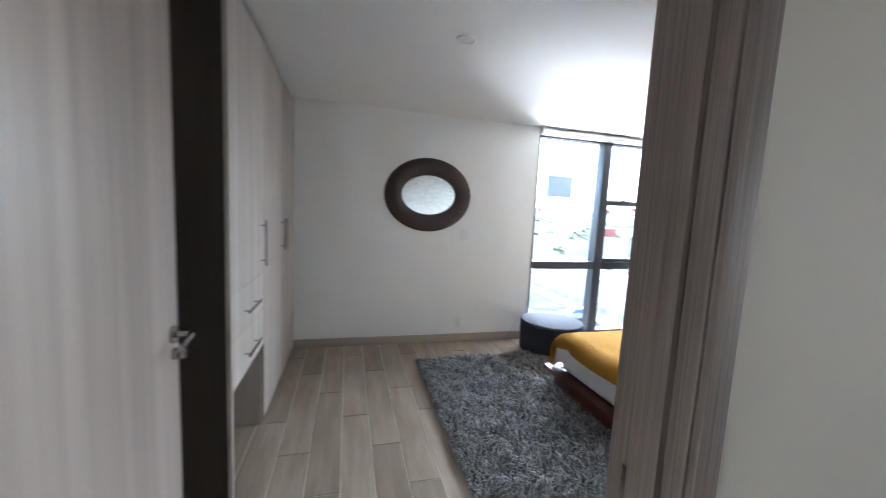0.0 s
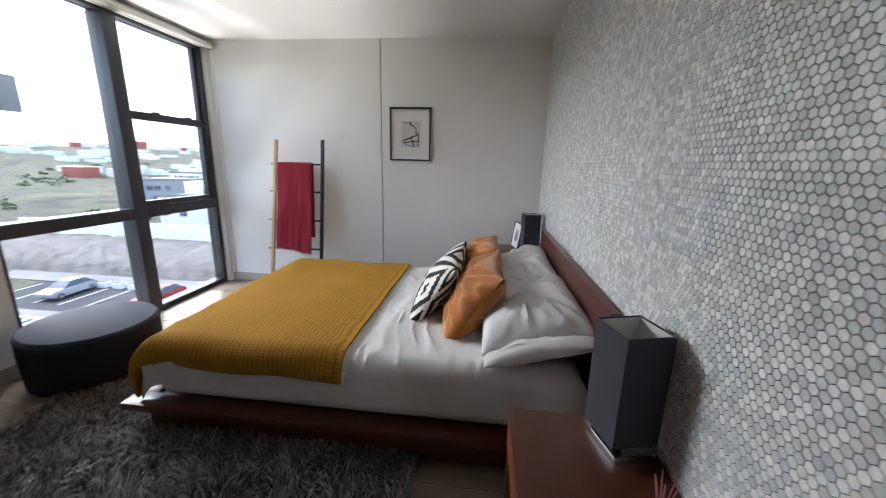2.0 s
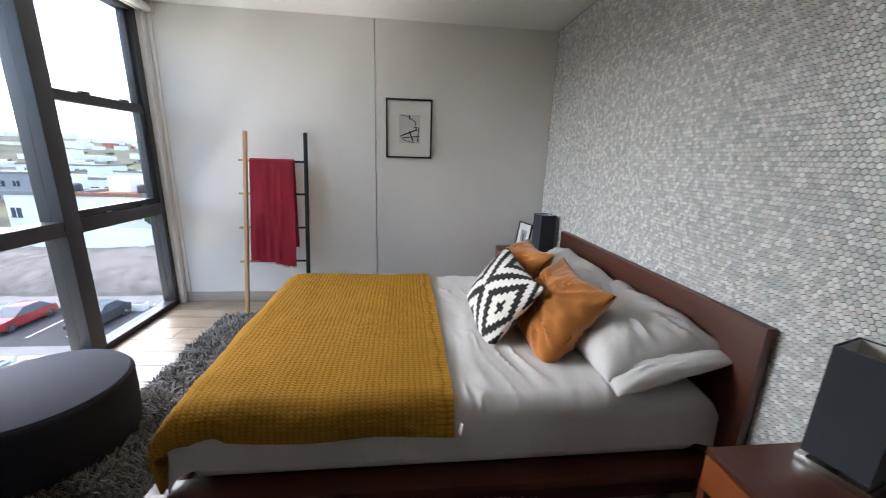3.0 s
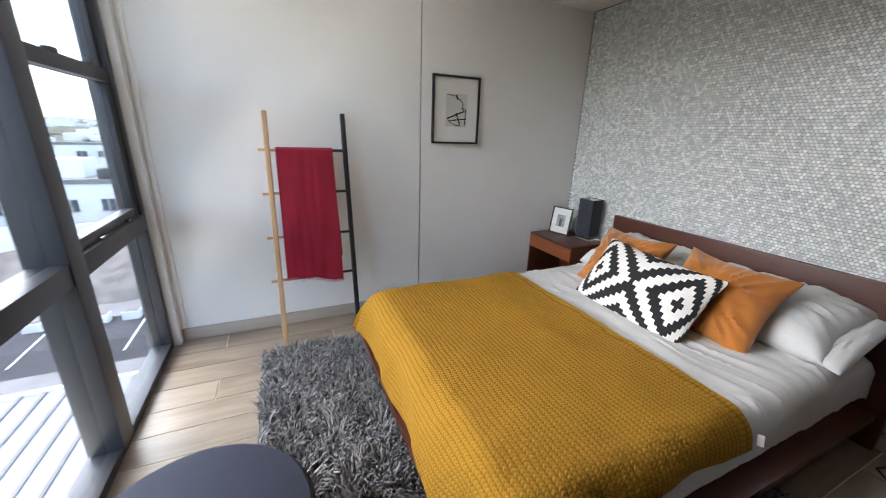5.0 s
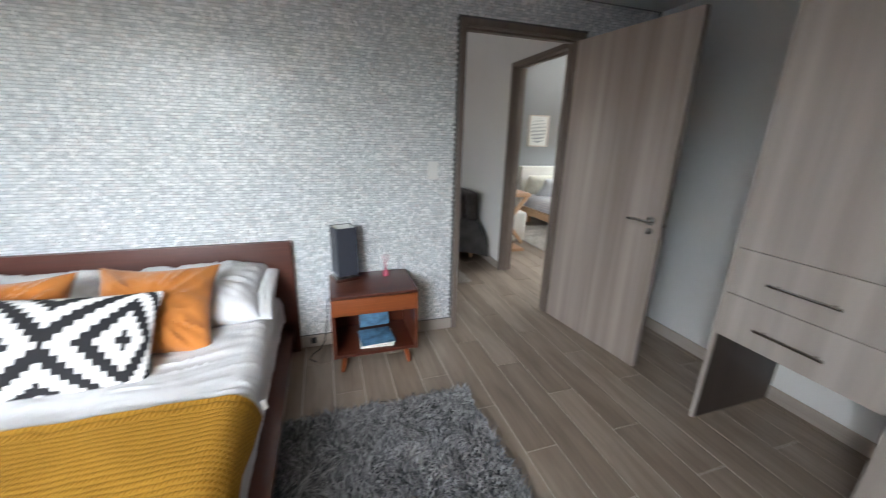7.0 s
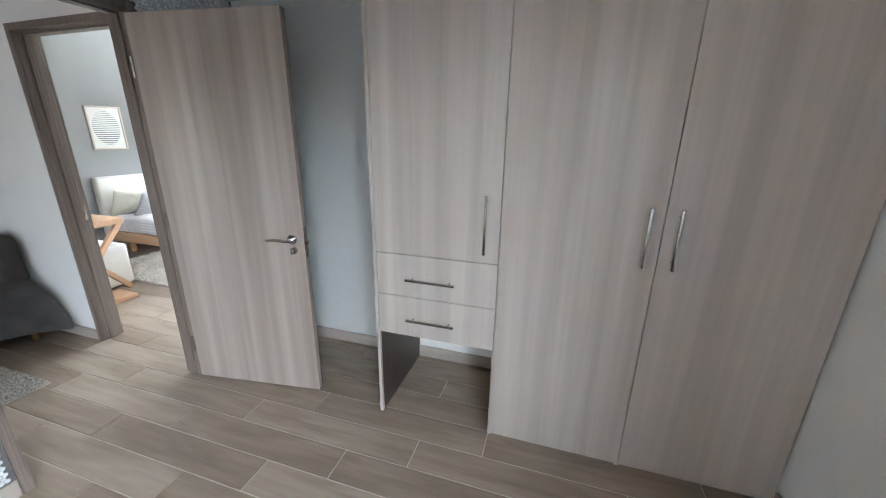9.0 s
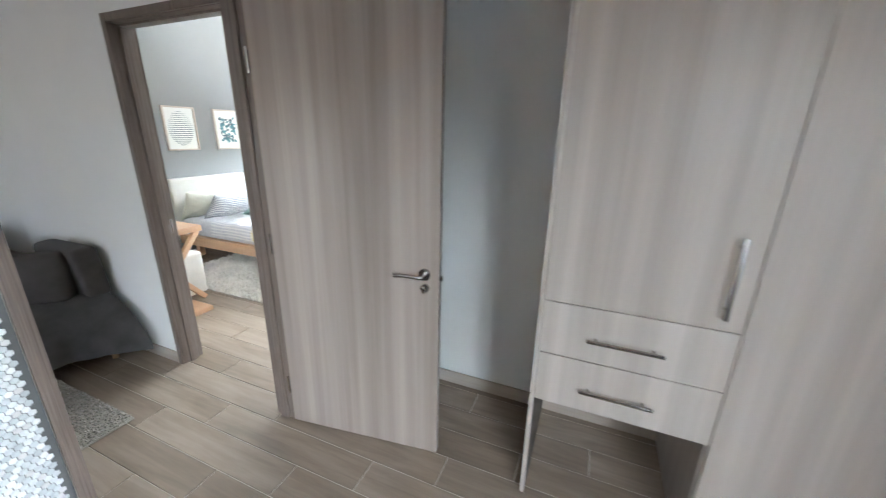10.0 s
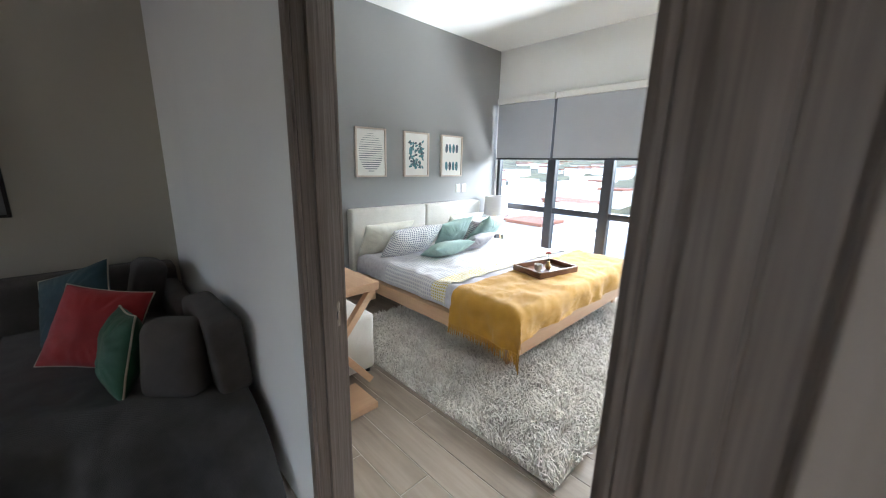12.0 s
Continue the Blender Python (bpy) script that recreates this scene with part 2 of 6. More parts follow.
def knit(name, col, stitches=120.0, rows=42.0, lean=0.55):
    """Chunky knit: columns of leaning stitches, laid out by the sheet's own coordinates."""
    m, t, b = node_set(name)
    tc, sep = t.nodes.new("ShaderNodeTexCoord"), t.nodes.new("ShaderNodeSeparateXYZ")
    t.links.new(tc.outputs["UV"], sep.inputs[0])

    def op(kind, *args):
        n = t.nodes.new("ShaderNodeMath")
        n.operation = kind
        for sock, val in zip(n.inputs, args):
            if hasattr(val, "links"):
                t.links.new(val, sock)
            else:
                sock.default_value = val
        return n.outputs[0]

    wob = op("MULTIPLY", noise_of(t, coords(t), 14.0, 3), 0.9)
    row = op("ADD", op("MULTIPLY", sep.outputs[1], rows), wob)
    fold = op("ABSOLUTE", op("SUBTRACT", op("FRACT", row), 0.5))
    along = op("ADD", op("MULTIPLY", sep.outputs[0], stitches), op("ADD", op("MULTIPLY", fold, lean * 2), wob))
    loop = op("ABSOLUTE", op("SINE", op("MULTIPLY", along, math.pi)))
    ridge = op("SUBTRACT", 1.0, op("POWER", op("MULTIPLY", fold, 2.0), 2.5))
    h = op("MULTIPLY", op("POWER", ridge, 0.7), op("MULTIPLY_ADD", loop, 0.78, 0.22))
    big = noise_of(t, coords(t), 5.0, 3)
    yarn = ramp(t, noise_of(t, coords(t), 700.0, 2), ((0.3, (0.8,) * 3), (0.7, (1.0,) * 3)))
    # recesses between stitches get darker yarn: their shade is painted into the colour
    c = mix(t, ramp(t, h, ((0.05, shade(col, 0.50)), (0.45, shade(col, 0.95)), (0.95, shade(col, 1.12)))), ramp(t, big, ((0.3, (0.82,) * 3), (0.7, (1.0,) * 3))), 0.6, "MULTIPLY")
    c = mix(t, c, yarn, 0.7, "MULTIPLY")
    t.links.new(c, b.inputs["Base Color"])
    b.inputs["Roughness"].default_value, b.inputs["Specular IOR Level"].default_value = 0.95, 0.15
    bump(t, b, h, 0.75, 0.0045)
    return m


def glass(name, tint=(0.97, 0.99, 0.99)):
    """Clear pane: straight through, with a sheen that grows at grazing angles."""
    m, t, b = node_set(name)
    gl, tr, mx = t.nodes.new("ShaderNodeBsdfGlossy"), t.nodes.new("ShaderNodeBsdfTransparent"), t.nodes.new("ShaderNodeMixShader")
    lw = t.nodes.new("ShaderNodeLayerWeight")
    pw, ml = t.nodes.new("ShaderNodeMath"), t.nodes.new("ShaderNodeMath")
    pw.operation, ml.operation = "POWER", "MULTIPLY_ADD"
    pw.inputs[1].default_value, ml.inputs[1].default_value, ml.inputs[2].default_value = 5.0, 0.5, 0.02
    tr.inputs[0].default_value = (*tint, 1)
    gl.inputs["Roughness"].default_value = 0.01
    t.links.new(lw.outputs["Facing"], pw.inputs[0])
    t.links.new(pw.outputs[0], ml.inputs[0])
    t.links.new(ml.outputs[0], mx.inputs[0])
    t.links.new(tr.outputs[0], mx.inputs[1])
    t.links.new(gl.outputs[0], mx.inputs[2])
    t.links.new(mx.outputs[0], t.nodes["Material Output"].inputs[0])
    return m


def paint(name, col, vary=0.03):
    """Rolled wall paint with a faint orange-peel relief."""
    m, t, b = node_set(name)
    v = coords(t)
    c = ramp(t, noise_of(t, v, 1.3, 5), ((0.3, shade(col, 1 - vary)), (0.7, shade(col, 1 + vary))))
    t.links.new(c, b.inputs["Base Color"])
    b.inputs["Roughness"].default_value = 0.62
    bump(t, b, noise_of(t, v, 260.0, 3), 0.12, 0.002)
    return m


def island_random(t):
    return t.nodes.new("ShaderNodeNewGeometry").outputs["Random Per Island"]


def hex_marble(name, per_object):
    m, t, b = node_set(name)
    r = t.nodes.new("ShaderNodeObjectInfo").outputs["Random"] if per_object else island_random(t)
    tint = ramp(t, r, ((0.0, (0.55, 0.58, 0.59)), (0.28, (0.66, 0.685, 0.69)), (0.55, (0.75, 0.765, 0.765)), (0.72, (0.88, 0.885, 0.88)), (0.9, (0.94, 0.94, 0.93)), (0.93, (0.76, 0.725, 0.715)), (1.0, (0.70, 0.68, 0.67))))
    v = coords(t, source="Object", rand=per_object)
    vein = noise_of(t, v, 30.0, 5, 0.6, 1.2)
    c = mix(t, tint, ramp(t, vein, ((0.35, (0.76, 0.76, 0.77)), (0.6, (1, 1, 1)))), 0.7, "MULTIPLY")
    t.links.new(c, b.inputs["Base Color"])
    b.inputs["Roughness"].default_value = 0.28
    bump(t, b, noise_of(t, v, 60.0, 3), 0.06, 0.002)
    return m


def floor_wood(name, per_object):
    """Wood-look porcelain: each plank with its own tone and grain."""
    m, t, b = node_set(name)
    r = t.nodes.new("ShaderNodeObjectInfo").outputs["Random"] if per_object else island_random(t)
    tone = ramp(t, r, ((0.0, (0.25, 0.197, 0.15)), (0.35, (0.29, 0.232, 0.18)), (0.7, (0.335, 0.272, 0.215)), (1.0, (0.27, 0.215, 0.165))))
    ml = t.nodes.new("ShaderNodeMath")
    ml.operation = "MULTIPLY"
    ml.inputs[1].default_value = 91.0
    t.links.new(r, ml.inputs[0])
    tc = t.nodes.new("ShaderNodeTexCoord")
    ad = t.nodes.new("ShaderNodeVectorMath")
    ad.operation = "ADD"
    t.links.new(tc.outputs["Object"], ad.inputs[0])
    t.links.new(ml.outputs[0], ad.inputs[1])
    mp = t.nodes.new("ShaderNodeMapping")
    mp.inputs["Scale"].default_value = (26, 1.8, 1)
    t.links.new(ad.outputs[0], mp.inputs[0])
    g = noise_of(t, mp.outputs[0], 1.0, 6, 0.62, 0.6)
    mp2 = t.nodes.new("ShaderNodeMapping")
    mp2.inputs["Scale"].default_value = (7, 1.6, 1)
    t.links.new(ad.outputs[0], mp2.inputs[0])
    g2 = noise_of(t, mp2.outputs[0], 1.0, 3, 0.5, 0.5)
    c = mix(t, tone, ramp(t, g, ((0.3, (0.66, 0.64, 0.62)), (0.62, (1.08, 1.08, 1.08)))), 0.6, "MULTIPLY")
    c = mix(t, c, ramp(t, g2, ((0.35, (0.70, 0.68, 0.66)), (0.6, (1.08, 1.08, 1.08)))), 0.8, "MULTIPLY")
    t.links.new(c, b.inputs["Base Color"])
    b.inputs["Roughness"].default_value = 0.36
    bump(t, b, g, 0.08, 0.002)
    return m


def dotted(name, col, dot, nx, ny):
    """Cotton printed with rows of small dots, by the cloth's own coordinates."""
    m, t, b = node_set(name)
    tc, mp = t.nodes.new("ShaderNodeTexCoord"), t.nodes.new("ShaderNodeMapping")
    mp.inputs["Scale"].default_value = (nx, ny, 1)
    t.links.new(tc.outputs["UV"], mp.inputs[0])
    vo = t.nodes.new("ShaderNodeTexVoronoi")
    vo.inputs["Randomness"].default_value, vo.inputs["Scale"].default_value = 0.0, 1.0
    t.links.new(mp.outputs[0], vo.inputs["Vector"])
    big = noise_of(t, coords(t), 4.0, 3)
    c = mix(t, ramp(t, vo.outputs["Distance"], ((0.30, dot), (0.38, col))), ramp(t, big, ((0.3, (0.9,) * 3), (0.7, (1.0,) * 3))), 0.6, "MULTIPLY")
    t.links.new(c, b.inputs["Base Color"])
    b.inputs["Roughness"].default_value = 0.9
    bump(t, b, noise_of(t, coords(t), 400.0, 2), 0.2, 0.001)
    return m


def shag(name, root, tip, per=0.5):
    m, t, b = node_set(name)
    r = island_random(t)
    c = ramp(t, r, ((0.0, root), (0.55, tuple((a + d) / 2 for a, d in zip(root, tip))), (1.0, tip)))
    big = noise_of(t, coords(t), 3.0, 4)
    c = mix(t, c, ramp(t, big, ((0.35, (0.7,) * 3), (0.65, (1.1,) * 3))), 0.7, "MULTIPLY")
    t.links.new(c, b.inputs["Base Color"])
    b.inputs["Roughness"].default_value, b.inputs["Sheen Weight"].default_value = 0.75, 0.25
    return m


def ikat(name):
    """Stepped concentric diamonds in black and white, by the cushion's own coordinates."""
    m, t, b = node_set(name)
    tc = t.nodes.new("ShaderNodeTexCoord")
    sep = t.nodes.new("ShaderNodeSeparateXYZ")
    t.links.new(tc.outputs["UV"], sep.inputs[0])

    def op(kind, a, c=None):
        n = t.nodes.new("ShaderNodeMath")
        n.operation = kind
        for s, v in zip(n.inputs, (a, c)):
            if v is None:
                continue
            if hasattr(v, "links"):
                t.links.new(v, s)
            else:
                s.default_value = v
        return n.outputs[0]

    x = op("FLOOR", op("MULTIPLY", sep.outputs[0], 39.0))
    y = op("ABSOLUTE", op("SUBTRACT", op("FLOOR", op("MULTIPLY", sep.outputs[1], 23.0)), 11.0))
    side = op("ABSOLUTE", op("SUBTRACT", x, 19.0))
    d = op("ADD", op("ABSOLUTE", op("SUBTRACT", side, 11.0)), y)
    k = op("GREATER_THAN", op("MODULO", op("ADD", d, 4.4), 6.0), 2.9)
    c = mix(t, (0.75, 0.73, 0.7), (0.012, 0.012, 0.014), k)
    t.links.new(c, b.inputs["Base Color"])
    b.inputs["Roughness"].default_value = 0.95
    bump(t, b, noise_of(t, coords(t), 220.0, 3), 0.6, 0.004)
    return m


WALL = (0.80, 0.795, 0.775)
M["wall"] = paint("wall paint", WALL)
M["wall_hall"] = paint("hall paint", (0.55, 0.51, 0.435))
M["wall_grey"] = paint("grey paint", (0.27, 0.27, 0.27))
M["ceiling"] = paint("ceiling paint", (0.78, 0.78, 0.76), 0.015)
M["oak"] = wood("grey oak laminate", (0.53, 0.475, 0.43), (0.375, 0.325, 0.285), 2, 0.42, 55, 1.2, 0.05, bands=0.72, band_scale=11)
M["door_oak"] = wood("door laminate", (0.405, 0.34, 0.298), (0.245, 0.198, 0.168), 2, 0.4, 60, 1.2, 0.05, bands=0.78, band_scale=13)
M["casing"] = wood("casing laminate", (0.24, 0.19, 0.158), (0.085, 0.064, 0.053), 2, 0.45, 190, 3.0, 0.35, bands=0.15)
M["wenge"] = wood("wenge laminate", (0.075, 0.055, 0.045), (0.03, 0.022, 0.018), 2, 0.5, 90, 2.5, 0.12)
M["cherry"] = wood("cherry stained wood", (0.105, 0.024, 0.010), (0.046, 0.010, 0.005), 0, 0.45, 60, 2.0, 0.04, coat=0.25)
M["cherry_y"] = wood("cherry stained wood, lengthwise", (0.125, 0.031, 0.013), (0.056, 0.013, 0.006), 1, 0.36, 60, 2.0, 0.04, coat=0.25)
# brighter copy of the cherry: light painted into drawer fronts and legs
M["cherry_lit"] = wood("cherry stained wood, lit copy", (0.30, 0.085, 0.026), (0.17, 0.042, 0.014), 0, 0.32, 60, 2.0, 0.04, coat=0.2)
M["mirror_frame"] = wood("dark woven wood", (0.06, 0.032, 0.024), (0.02, 0.011, 0.009), 0, 0.5, 70, 8.0, 0.35)
M["alu"] = plain("graphite aluminium", (0.05, 0.052, 0.06), 0.42, 0.3, 0.08, 5, 300, 0.02)
M["steel"] = plain("brushed steel", (0.45, 0.43, 0.41), 0.2, 1.0, 0.06, 30, 400, 0.03)
M["chrome"] = plain("chrome", (0.62, 0.61, 0.60), 0.08, 1.0, 0.02, 10, 300, 0.0)
M["white_plastic"] = plain("white plastic", (0.78, 0.77, 0.74), 0.35, 0, 0.03, 20, 300, 0.0)
M["black_wood"] = plain("black painted wood", (0.012, 0.012, 0.013), 0.45, 0, 0.2, 20, 200, 0.05)
M["pine"] = wood("pale pine", (0.62, 0.40, 0.22), (0.45, 0.26, 0.13), 2, 0.5, 80, 3.0, 0.05)
M["white_sheet"] = cloth("white cotton", (0.66, 0.652, 0.65), 1400, 0.85, 0.03, 0.1, 0.1)
M["orange"] = cloth("ochre velvet", (0.46, 0.150, 0.018), 1200, 0.8, 0.16, 0.15, 0.35)
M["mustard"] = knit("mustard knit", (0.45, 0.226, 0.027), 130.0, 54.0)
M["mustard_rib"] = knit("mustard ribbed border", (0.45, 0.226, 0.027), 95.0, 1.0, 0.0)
M["ikat"] = ikat("black and white woven wool")
M["red"] = cloth("crimson wool", (0.31, 0.004, 0.024), 800, 0.9, 0.1, 0.3, 0.04)
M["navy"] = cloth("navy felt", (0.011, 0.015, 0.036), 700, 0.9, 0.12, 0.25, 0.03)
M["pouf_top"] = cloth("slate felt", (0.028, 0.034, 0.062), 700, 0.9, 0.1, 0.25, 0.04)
M["lamp_shade"] = cloth("slate lampshade linen", (0.032, 0.036, 0.050), 1100, 0.85, 0.08, 0.3, 0.1)
M["lamp_inner"] = plain("lampshade lining", (0.62, 0.62, 0.60), 0.7, 0, 0.03)
M["paper"] = plain("mat board", (0.78, 0.77, 0.74), 0.8, 0, 0.02, 8, 300, 0.03)
M["ink"] = plain("black ink", (0.012, 0.011, 0.011), 0.7, 0, 0.25, 60, 400, 0.0)
M["grout"] = plain("grey grout", (0.12, 0.12, 0.118), 0.9, 0, 0.1, 20, 200, 0.1)
M["floor_grout"] = plain("floor grout", (0.62, 0.56, 0.48), 0.85, 0, 0.1, 10, 200, 0.1)
M["hex_each"] = hex_marble("marble hexagon", True)
M["hex_rest"] = hex_marble("marble hexagons", False)
M["plank_each"] = floor_wood("wood-look plank", True)
M["plank_rest"] = floor_wood("wood-look planks", False)
M["skirting"] = wood("skirting tile", (0.46, 0.40, 0.345), (0.33, 0.28, 0.235), 0, 0.4, 50, 2, 0.05)
M["skirting_y"] = wood("skirting tile, lengthwise", (0.46, 0.40, 0.345), (0.33, 0.28, 0.235), 1, 0.4, 50, 2, 0.05)
M["rug_grey"] = shag("grey shag", (0.042, 0.044, 0.050), (0.42, 0.415, 0.415))
M["rug_cream"] = shag("cream shag", (0.66, 0.61, 0.545), (0.86, 0.815, 0.75))
M["rug_back"] = cloth("rug backing", (0.06, 0.065, 0.072), 300)
M["rug_back_cream"] = cloth("cream rug backing", (0.45, 0.41, 0.36), 300)
# tint added only to dim the bright outdoors behind the panes
M["glass"] = glass("window glass dimming the view", (0.78, 0.795, 0.80))
M["mirror"] = plain("mirror silver", (0.88, 0.90, 0.89), 0.015, 1.0, 0.0, 3, 300, 0.0)
M["black"] = plain("black plastic", (0.015, 0.015, 0.016), 0.4, 0, 0.1)
M["lens"] = plain("frosted lens", (0.7, 0.7, 0.68), 0.3, 0, 0.05)
M["brass"] = plain("satin brass", (0.55, 0.38, 0.16), 0.3, 1.0, 0.1, 20, 300, 0.05)

# ---- the setting: bedroom, hall and second bedroom ----
CEIL, CEIL2 = 2.345, 3.09
DX0, DX1, DTOP = 0.775, 1.615, 2.105      # door from the hall into the first bedroom
D2Y0, D2Y1 = 0.40, 1.318                    # door from the hall into the second bedroom
HEX_Y, HALL_Y = 1.487, 1.365               # the two faces of the wall with the mosaic
NORTH, EAST, WEST = 4.65, 4.985, 0.10
WX0, WX1 = 3.165, 4.93                     # window opening in the north wall
SOUTH = -2.10                              # back wall of hall and second bedroom
B2W = -3.45                                # window wall of the second bedroom

structure("ceiling", box((WEST - 0.1, HALL_Y, CEIL), (EAST + 0.15, NORTH + 0.2, CEIL + 0.2)), M["ceiling"], "smooth white painted ceiling of the bedroom", "ceiling")
structure("ceiling_hall", box((0.55, SOUTH - 0.1, 2.9), (6.1, HALL_Y, 3.1)), M["ceiling"], "white painted ceiling of the hall", "ceiling")
structure("ceiling_bedroom_2", box((B2W - 0.1, SOUTH - 0.1, CEIL2), (0.55, 2.5, CEIL2 + 0.2)), M["ceiling"], "white painted ceiling of the second bedroom", "ceiling")

structure("wall_south", boxes(((WEST - 0.1, HALL_Y, 0), (DX0 - 0.03, HEX_Y - 0.008, 2.9)), ((DX1 + 0.03, HALL_Y, 0), (6.1, HEX_Y - 0.008, 2.9)),
                              ((DX0 - 0.03, HALL_Y, DTOP + 0.03), (DX1 + 0.03, HEX_Y - 0.008, 2.9))), M["wall_hall"], "plastered partition wall, painted beige towards the hall", "wall", smooth=False)
structure("wall_east", boxes(((EAST + 0.035, HEX_Y - 0.1, 0), (EAST + 0.15, NORTH + 0.15, CEIL)), ((EAST, HEX_Y, 0), (EAST + 0.035, 2.984, CEIL)), ((EAST, 2.993, 0), (EAST + 0.035, NORTH + 0.15, CEIL))), M["wall"], "off-white painted wall with a vertical expansion joint", "wall", smooth=False)
structure("wall_west", box((WEST - 0.12, HEX_Y - 0.1, 0), (WEST, NORTH + 0.15, CEIL)), M["wall"], "off-white painted wall behind the door and wardrobe", "wall")
structure("wall_north", boxes(((WEST, NORTH, 0), (WX0, NORTH + 0.15, CEIL)), ((WX1, NORTH, 0), (EAST, NORTH + 0.15, CEIL)), ((WX0, NORTH, 2.31), (WX1, NORTH + 0.15, CEIL))), M["wall"], "off-white painted wall beside a floor-to-ceiling window", "wall", smooth=False)
structure("trim", boxes(((EAST - 0.014, NORTH - 0.035, 0.09), (EAST, NORTH - 0.015, CEIL)), r=0.003), M["wall"], "narrow white corner trim beside the window", "trim")

# hall and second bedroom walls
structure("wall_hall_west", boxes(((0.57, SOUTH, 0), (0.69, D2Y0 - 0.03, 2.9)), ((0.57, D2Y1 + 0.03, 0), (0.69, HALL_Y, 2.9)), ((0.57, D2Y0 - 0.03, DTOP + 0.03), (0.69, D2Y1 + 0.03, 2.9))), M["wall"], "off-white wall between hall and second bedroom", "wall", smooth=False)
structure("wall_hall_south", box((0.57, SOUTH - 0.12, 0), (6.1, SOUTH, 2.9)), M["wall_hall"], "beige painted wall behind the sofa", "wall")
# end wall out of view; its narrow opening is added to admit light
structure("wall_hall_east", boxes(((6.0, SOUTH, 0), (6.1, -1.5, 2.9)), ((6.0, -0.9, 0), (6.1, HALL_Y, 2.9)), ((6.0, -1.5, 2.3), (6.1, -0.9, 2.9))), M["wall"], "off-white wall with a tall narrow opening", "wall", smooth=False)
structure("wall_bedroom_2_south", box((B2W - 0.1, SOUTH - 0.12, 0), (0.57, SOUTH, CEIL2)), M["wall_grey"], "dark grey painted wall behind the second bed", "wall")
structure("wall_bedroom_2_west", boxes(((B2W - 0.1, SOUTH, 2.42), (B2W, 2.4, CEIL2)), ((B2W - 0.1, 1.9, 0), (B2W, 2.4, 2.42)), ((B2W - 0.1, SOUTH, 0), (B2W, SOUTH + 0.03, 2.42))), M["wall"], "white wall above a wide window", "wall", smooth=False)
structure("wall_bedroom_2_north", box((B2W - 0.1, 2.4, 0), (0.10, 2.5, CEIL2)), M["wall"], "off-white closing wall of the second bedroom", "wall")
structure("wall_bedroom_2_east", boxes(((0.47, SOUTH, 2.9), (0.57, HALL_Y, CEIL2)), ((0.0, HALL_Y, 0), (0.1, 2.4, CEIL2))), M["wall"], "off-white inner wall of the second bedroom", "wall", smooth=False)


def skirting(name, lo, hi, along):
    structure(name, box(lo, hi, 0.003), M["skirting" if along == "x" else "skirting_y"], "wood-look tile skirting along the foot of the wall", "skirting")


SK = 0.085
skirting("baseboard", (WEST + 0.6, NORTH - 0.011, 0), (WX0, NORTH, SK), "x")
skirting("baseboard", (EAST - 0.011, HEX_Y + 0.011, 0), (EAST, NORTH, SK), "y")
skirting("baseboard", (WEST, HEX_Y + 0.011, 0), (WEST + 0.011, NORTH - 0.02, SK), "y")
skirting("baseboard", (DX1 + 0.045, HEX_Y, 0), (EAST - 0.011, HEX_Y + 0.011, SK), "x")
skirting("baseboard", (WEST + 0.011, HEX_Y, 0), (DX0 - 0.045, HEX_Y + 0.011, SK), "x")
skirting("baseboard", (0.69, SOUTH + 0.011, 0), (0.701, D2Y0 - 0.05, SK), "y")
skirting("baseboard", (0.701, SOUTH, 0), (6.0, SOUTH + 0.011, SK), "x")
skirting("baseboard", (DX1 + 0.045, HALL_Y - 0.011, 0), (6.0, HALL_Y, SK), "x")


def door_frame(name, axis, a0, a1, f0, f1, top, label):
    """Lining, stop and casing on both faces of an opening. axis: the way in which the wall runs."""
    ob = thing(name, label, "door frame")
    ob["kind"] = "structure"

    def put(pname, lo, hi, r=0.004):
        if axis == "y":
            lo, hi = (lo[1], lo[0], lo[2]), (hi[1], hi[0], hi[2])
        part(pname, box(lo, hi, r), M["casing"], ob)

    put("jamb", (a0 - 0.03, f0, 0), (a0, f1, top))
    put("jamb", (a1, f0, 0), (a1 + 0.03, f1, top))
    put("head", (a0 - 0.03, f0, top), (a1 + 0.03, f1, top + 0.03))
    for g0, g1 in ((f0 - 0.013, f0), (f1, f1 + 0.013)):
        put("casing", (a0 - 0.042, g0, 0), (a0 - 0.002, g1, top + 0.042))
        put("casing", (a1 + 0.002, g0, 0), (a1 + 0.042, g1, top + 0.042))
        put("casing", (a0 - 0.002, g0, top + 0.002), (a1 + 0.002, g1, top + 0.042))
    mid = (f0 + f1) / 2
    put("stop", (a0, mid - 0.03, 0), (a0 + 0.012, mid + 0.02, top), 0.002)
    put("stop", (a1 - 0.012, mid - 0.03, 0), (a1, mid + 0.02, top), 0.002)
    put("stop", (a0 + 0.012, mid - 0.03, top - 0.012), (a1 - 0.012, mid + 0.02, top), 0.002)
    return ob


fr1 = door_frame("door_frame_1", "x", DX0, DX1, HALL_Y, HEX_Y, DTOP, "grey-brown wood-grain door frame of the first bedroom")
part("strike_plate", box((DX1 - 0.0025, 1.435, 0.93), (DX1, 1.465, 1.02), 0.001), M["steel"], fr1, "steel strike plate")
fr2 = door_frame("door_frame_2", "y", D2Y0, D2Y1, 0.57, 0.69, DTOP, "grey-brown wood-grain door frame of the second bedroom")
part("strike_plate", box((0.585, D2Y0, 0.93), (0.615, D2Y0 + 0.0025, 1.02), 0.001), M["steel"], fr2, "steel strike plate")
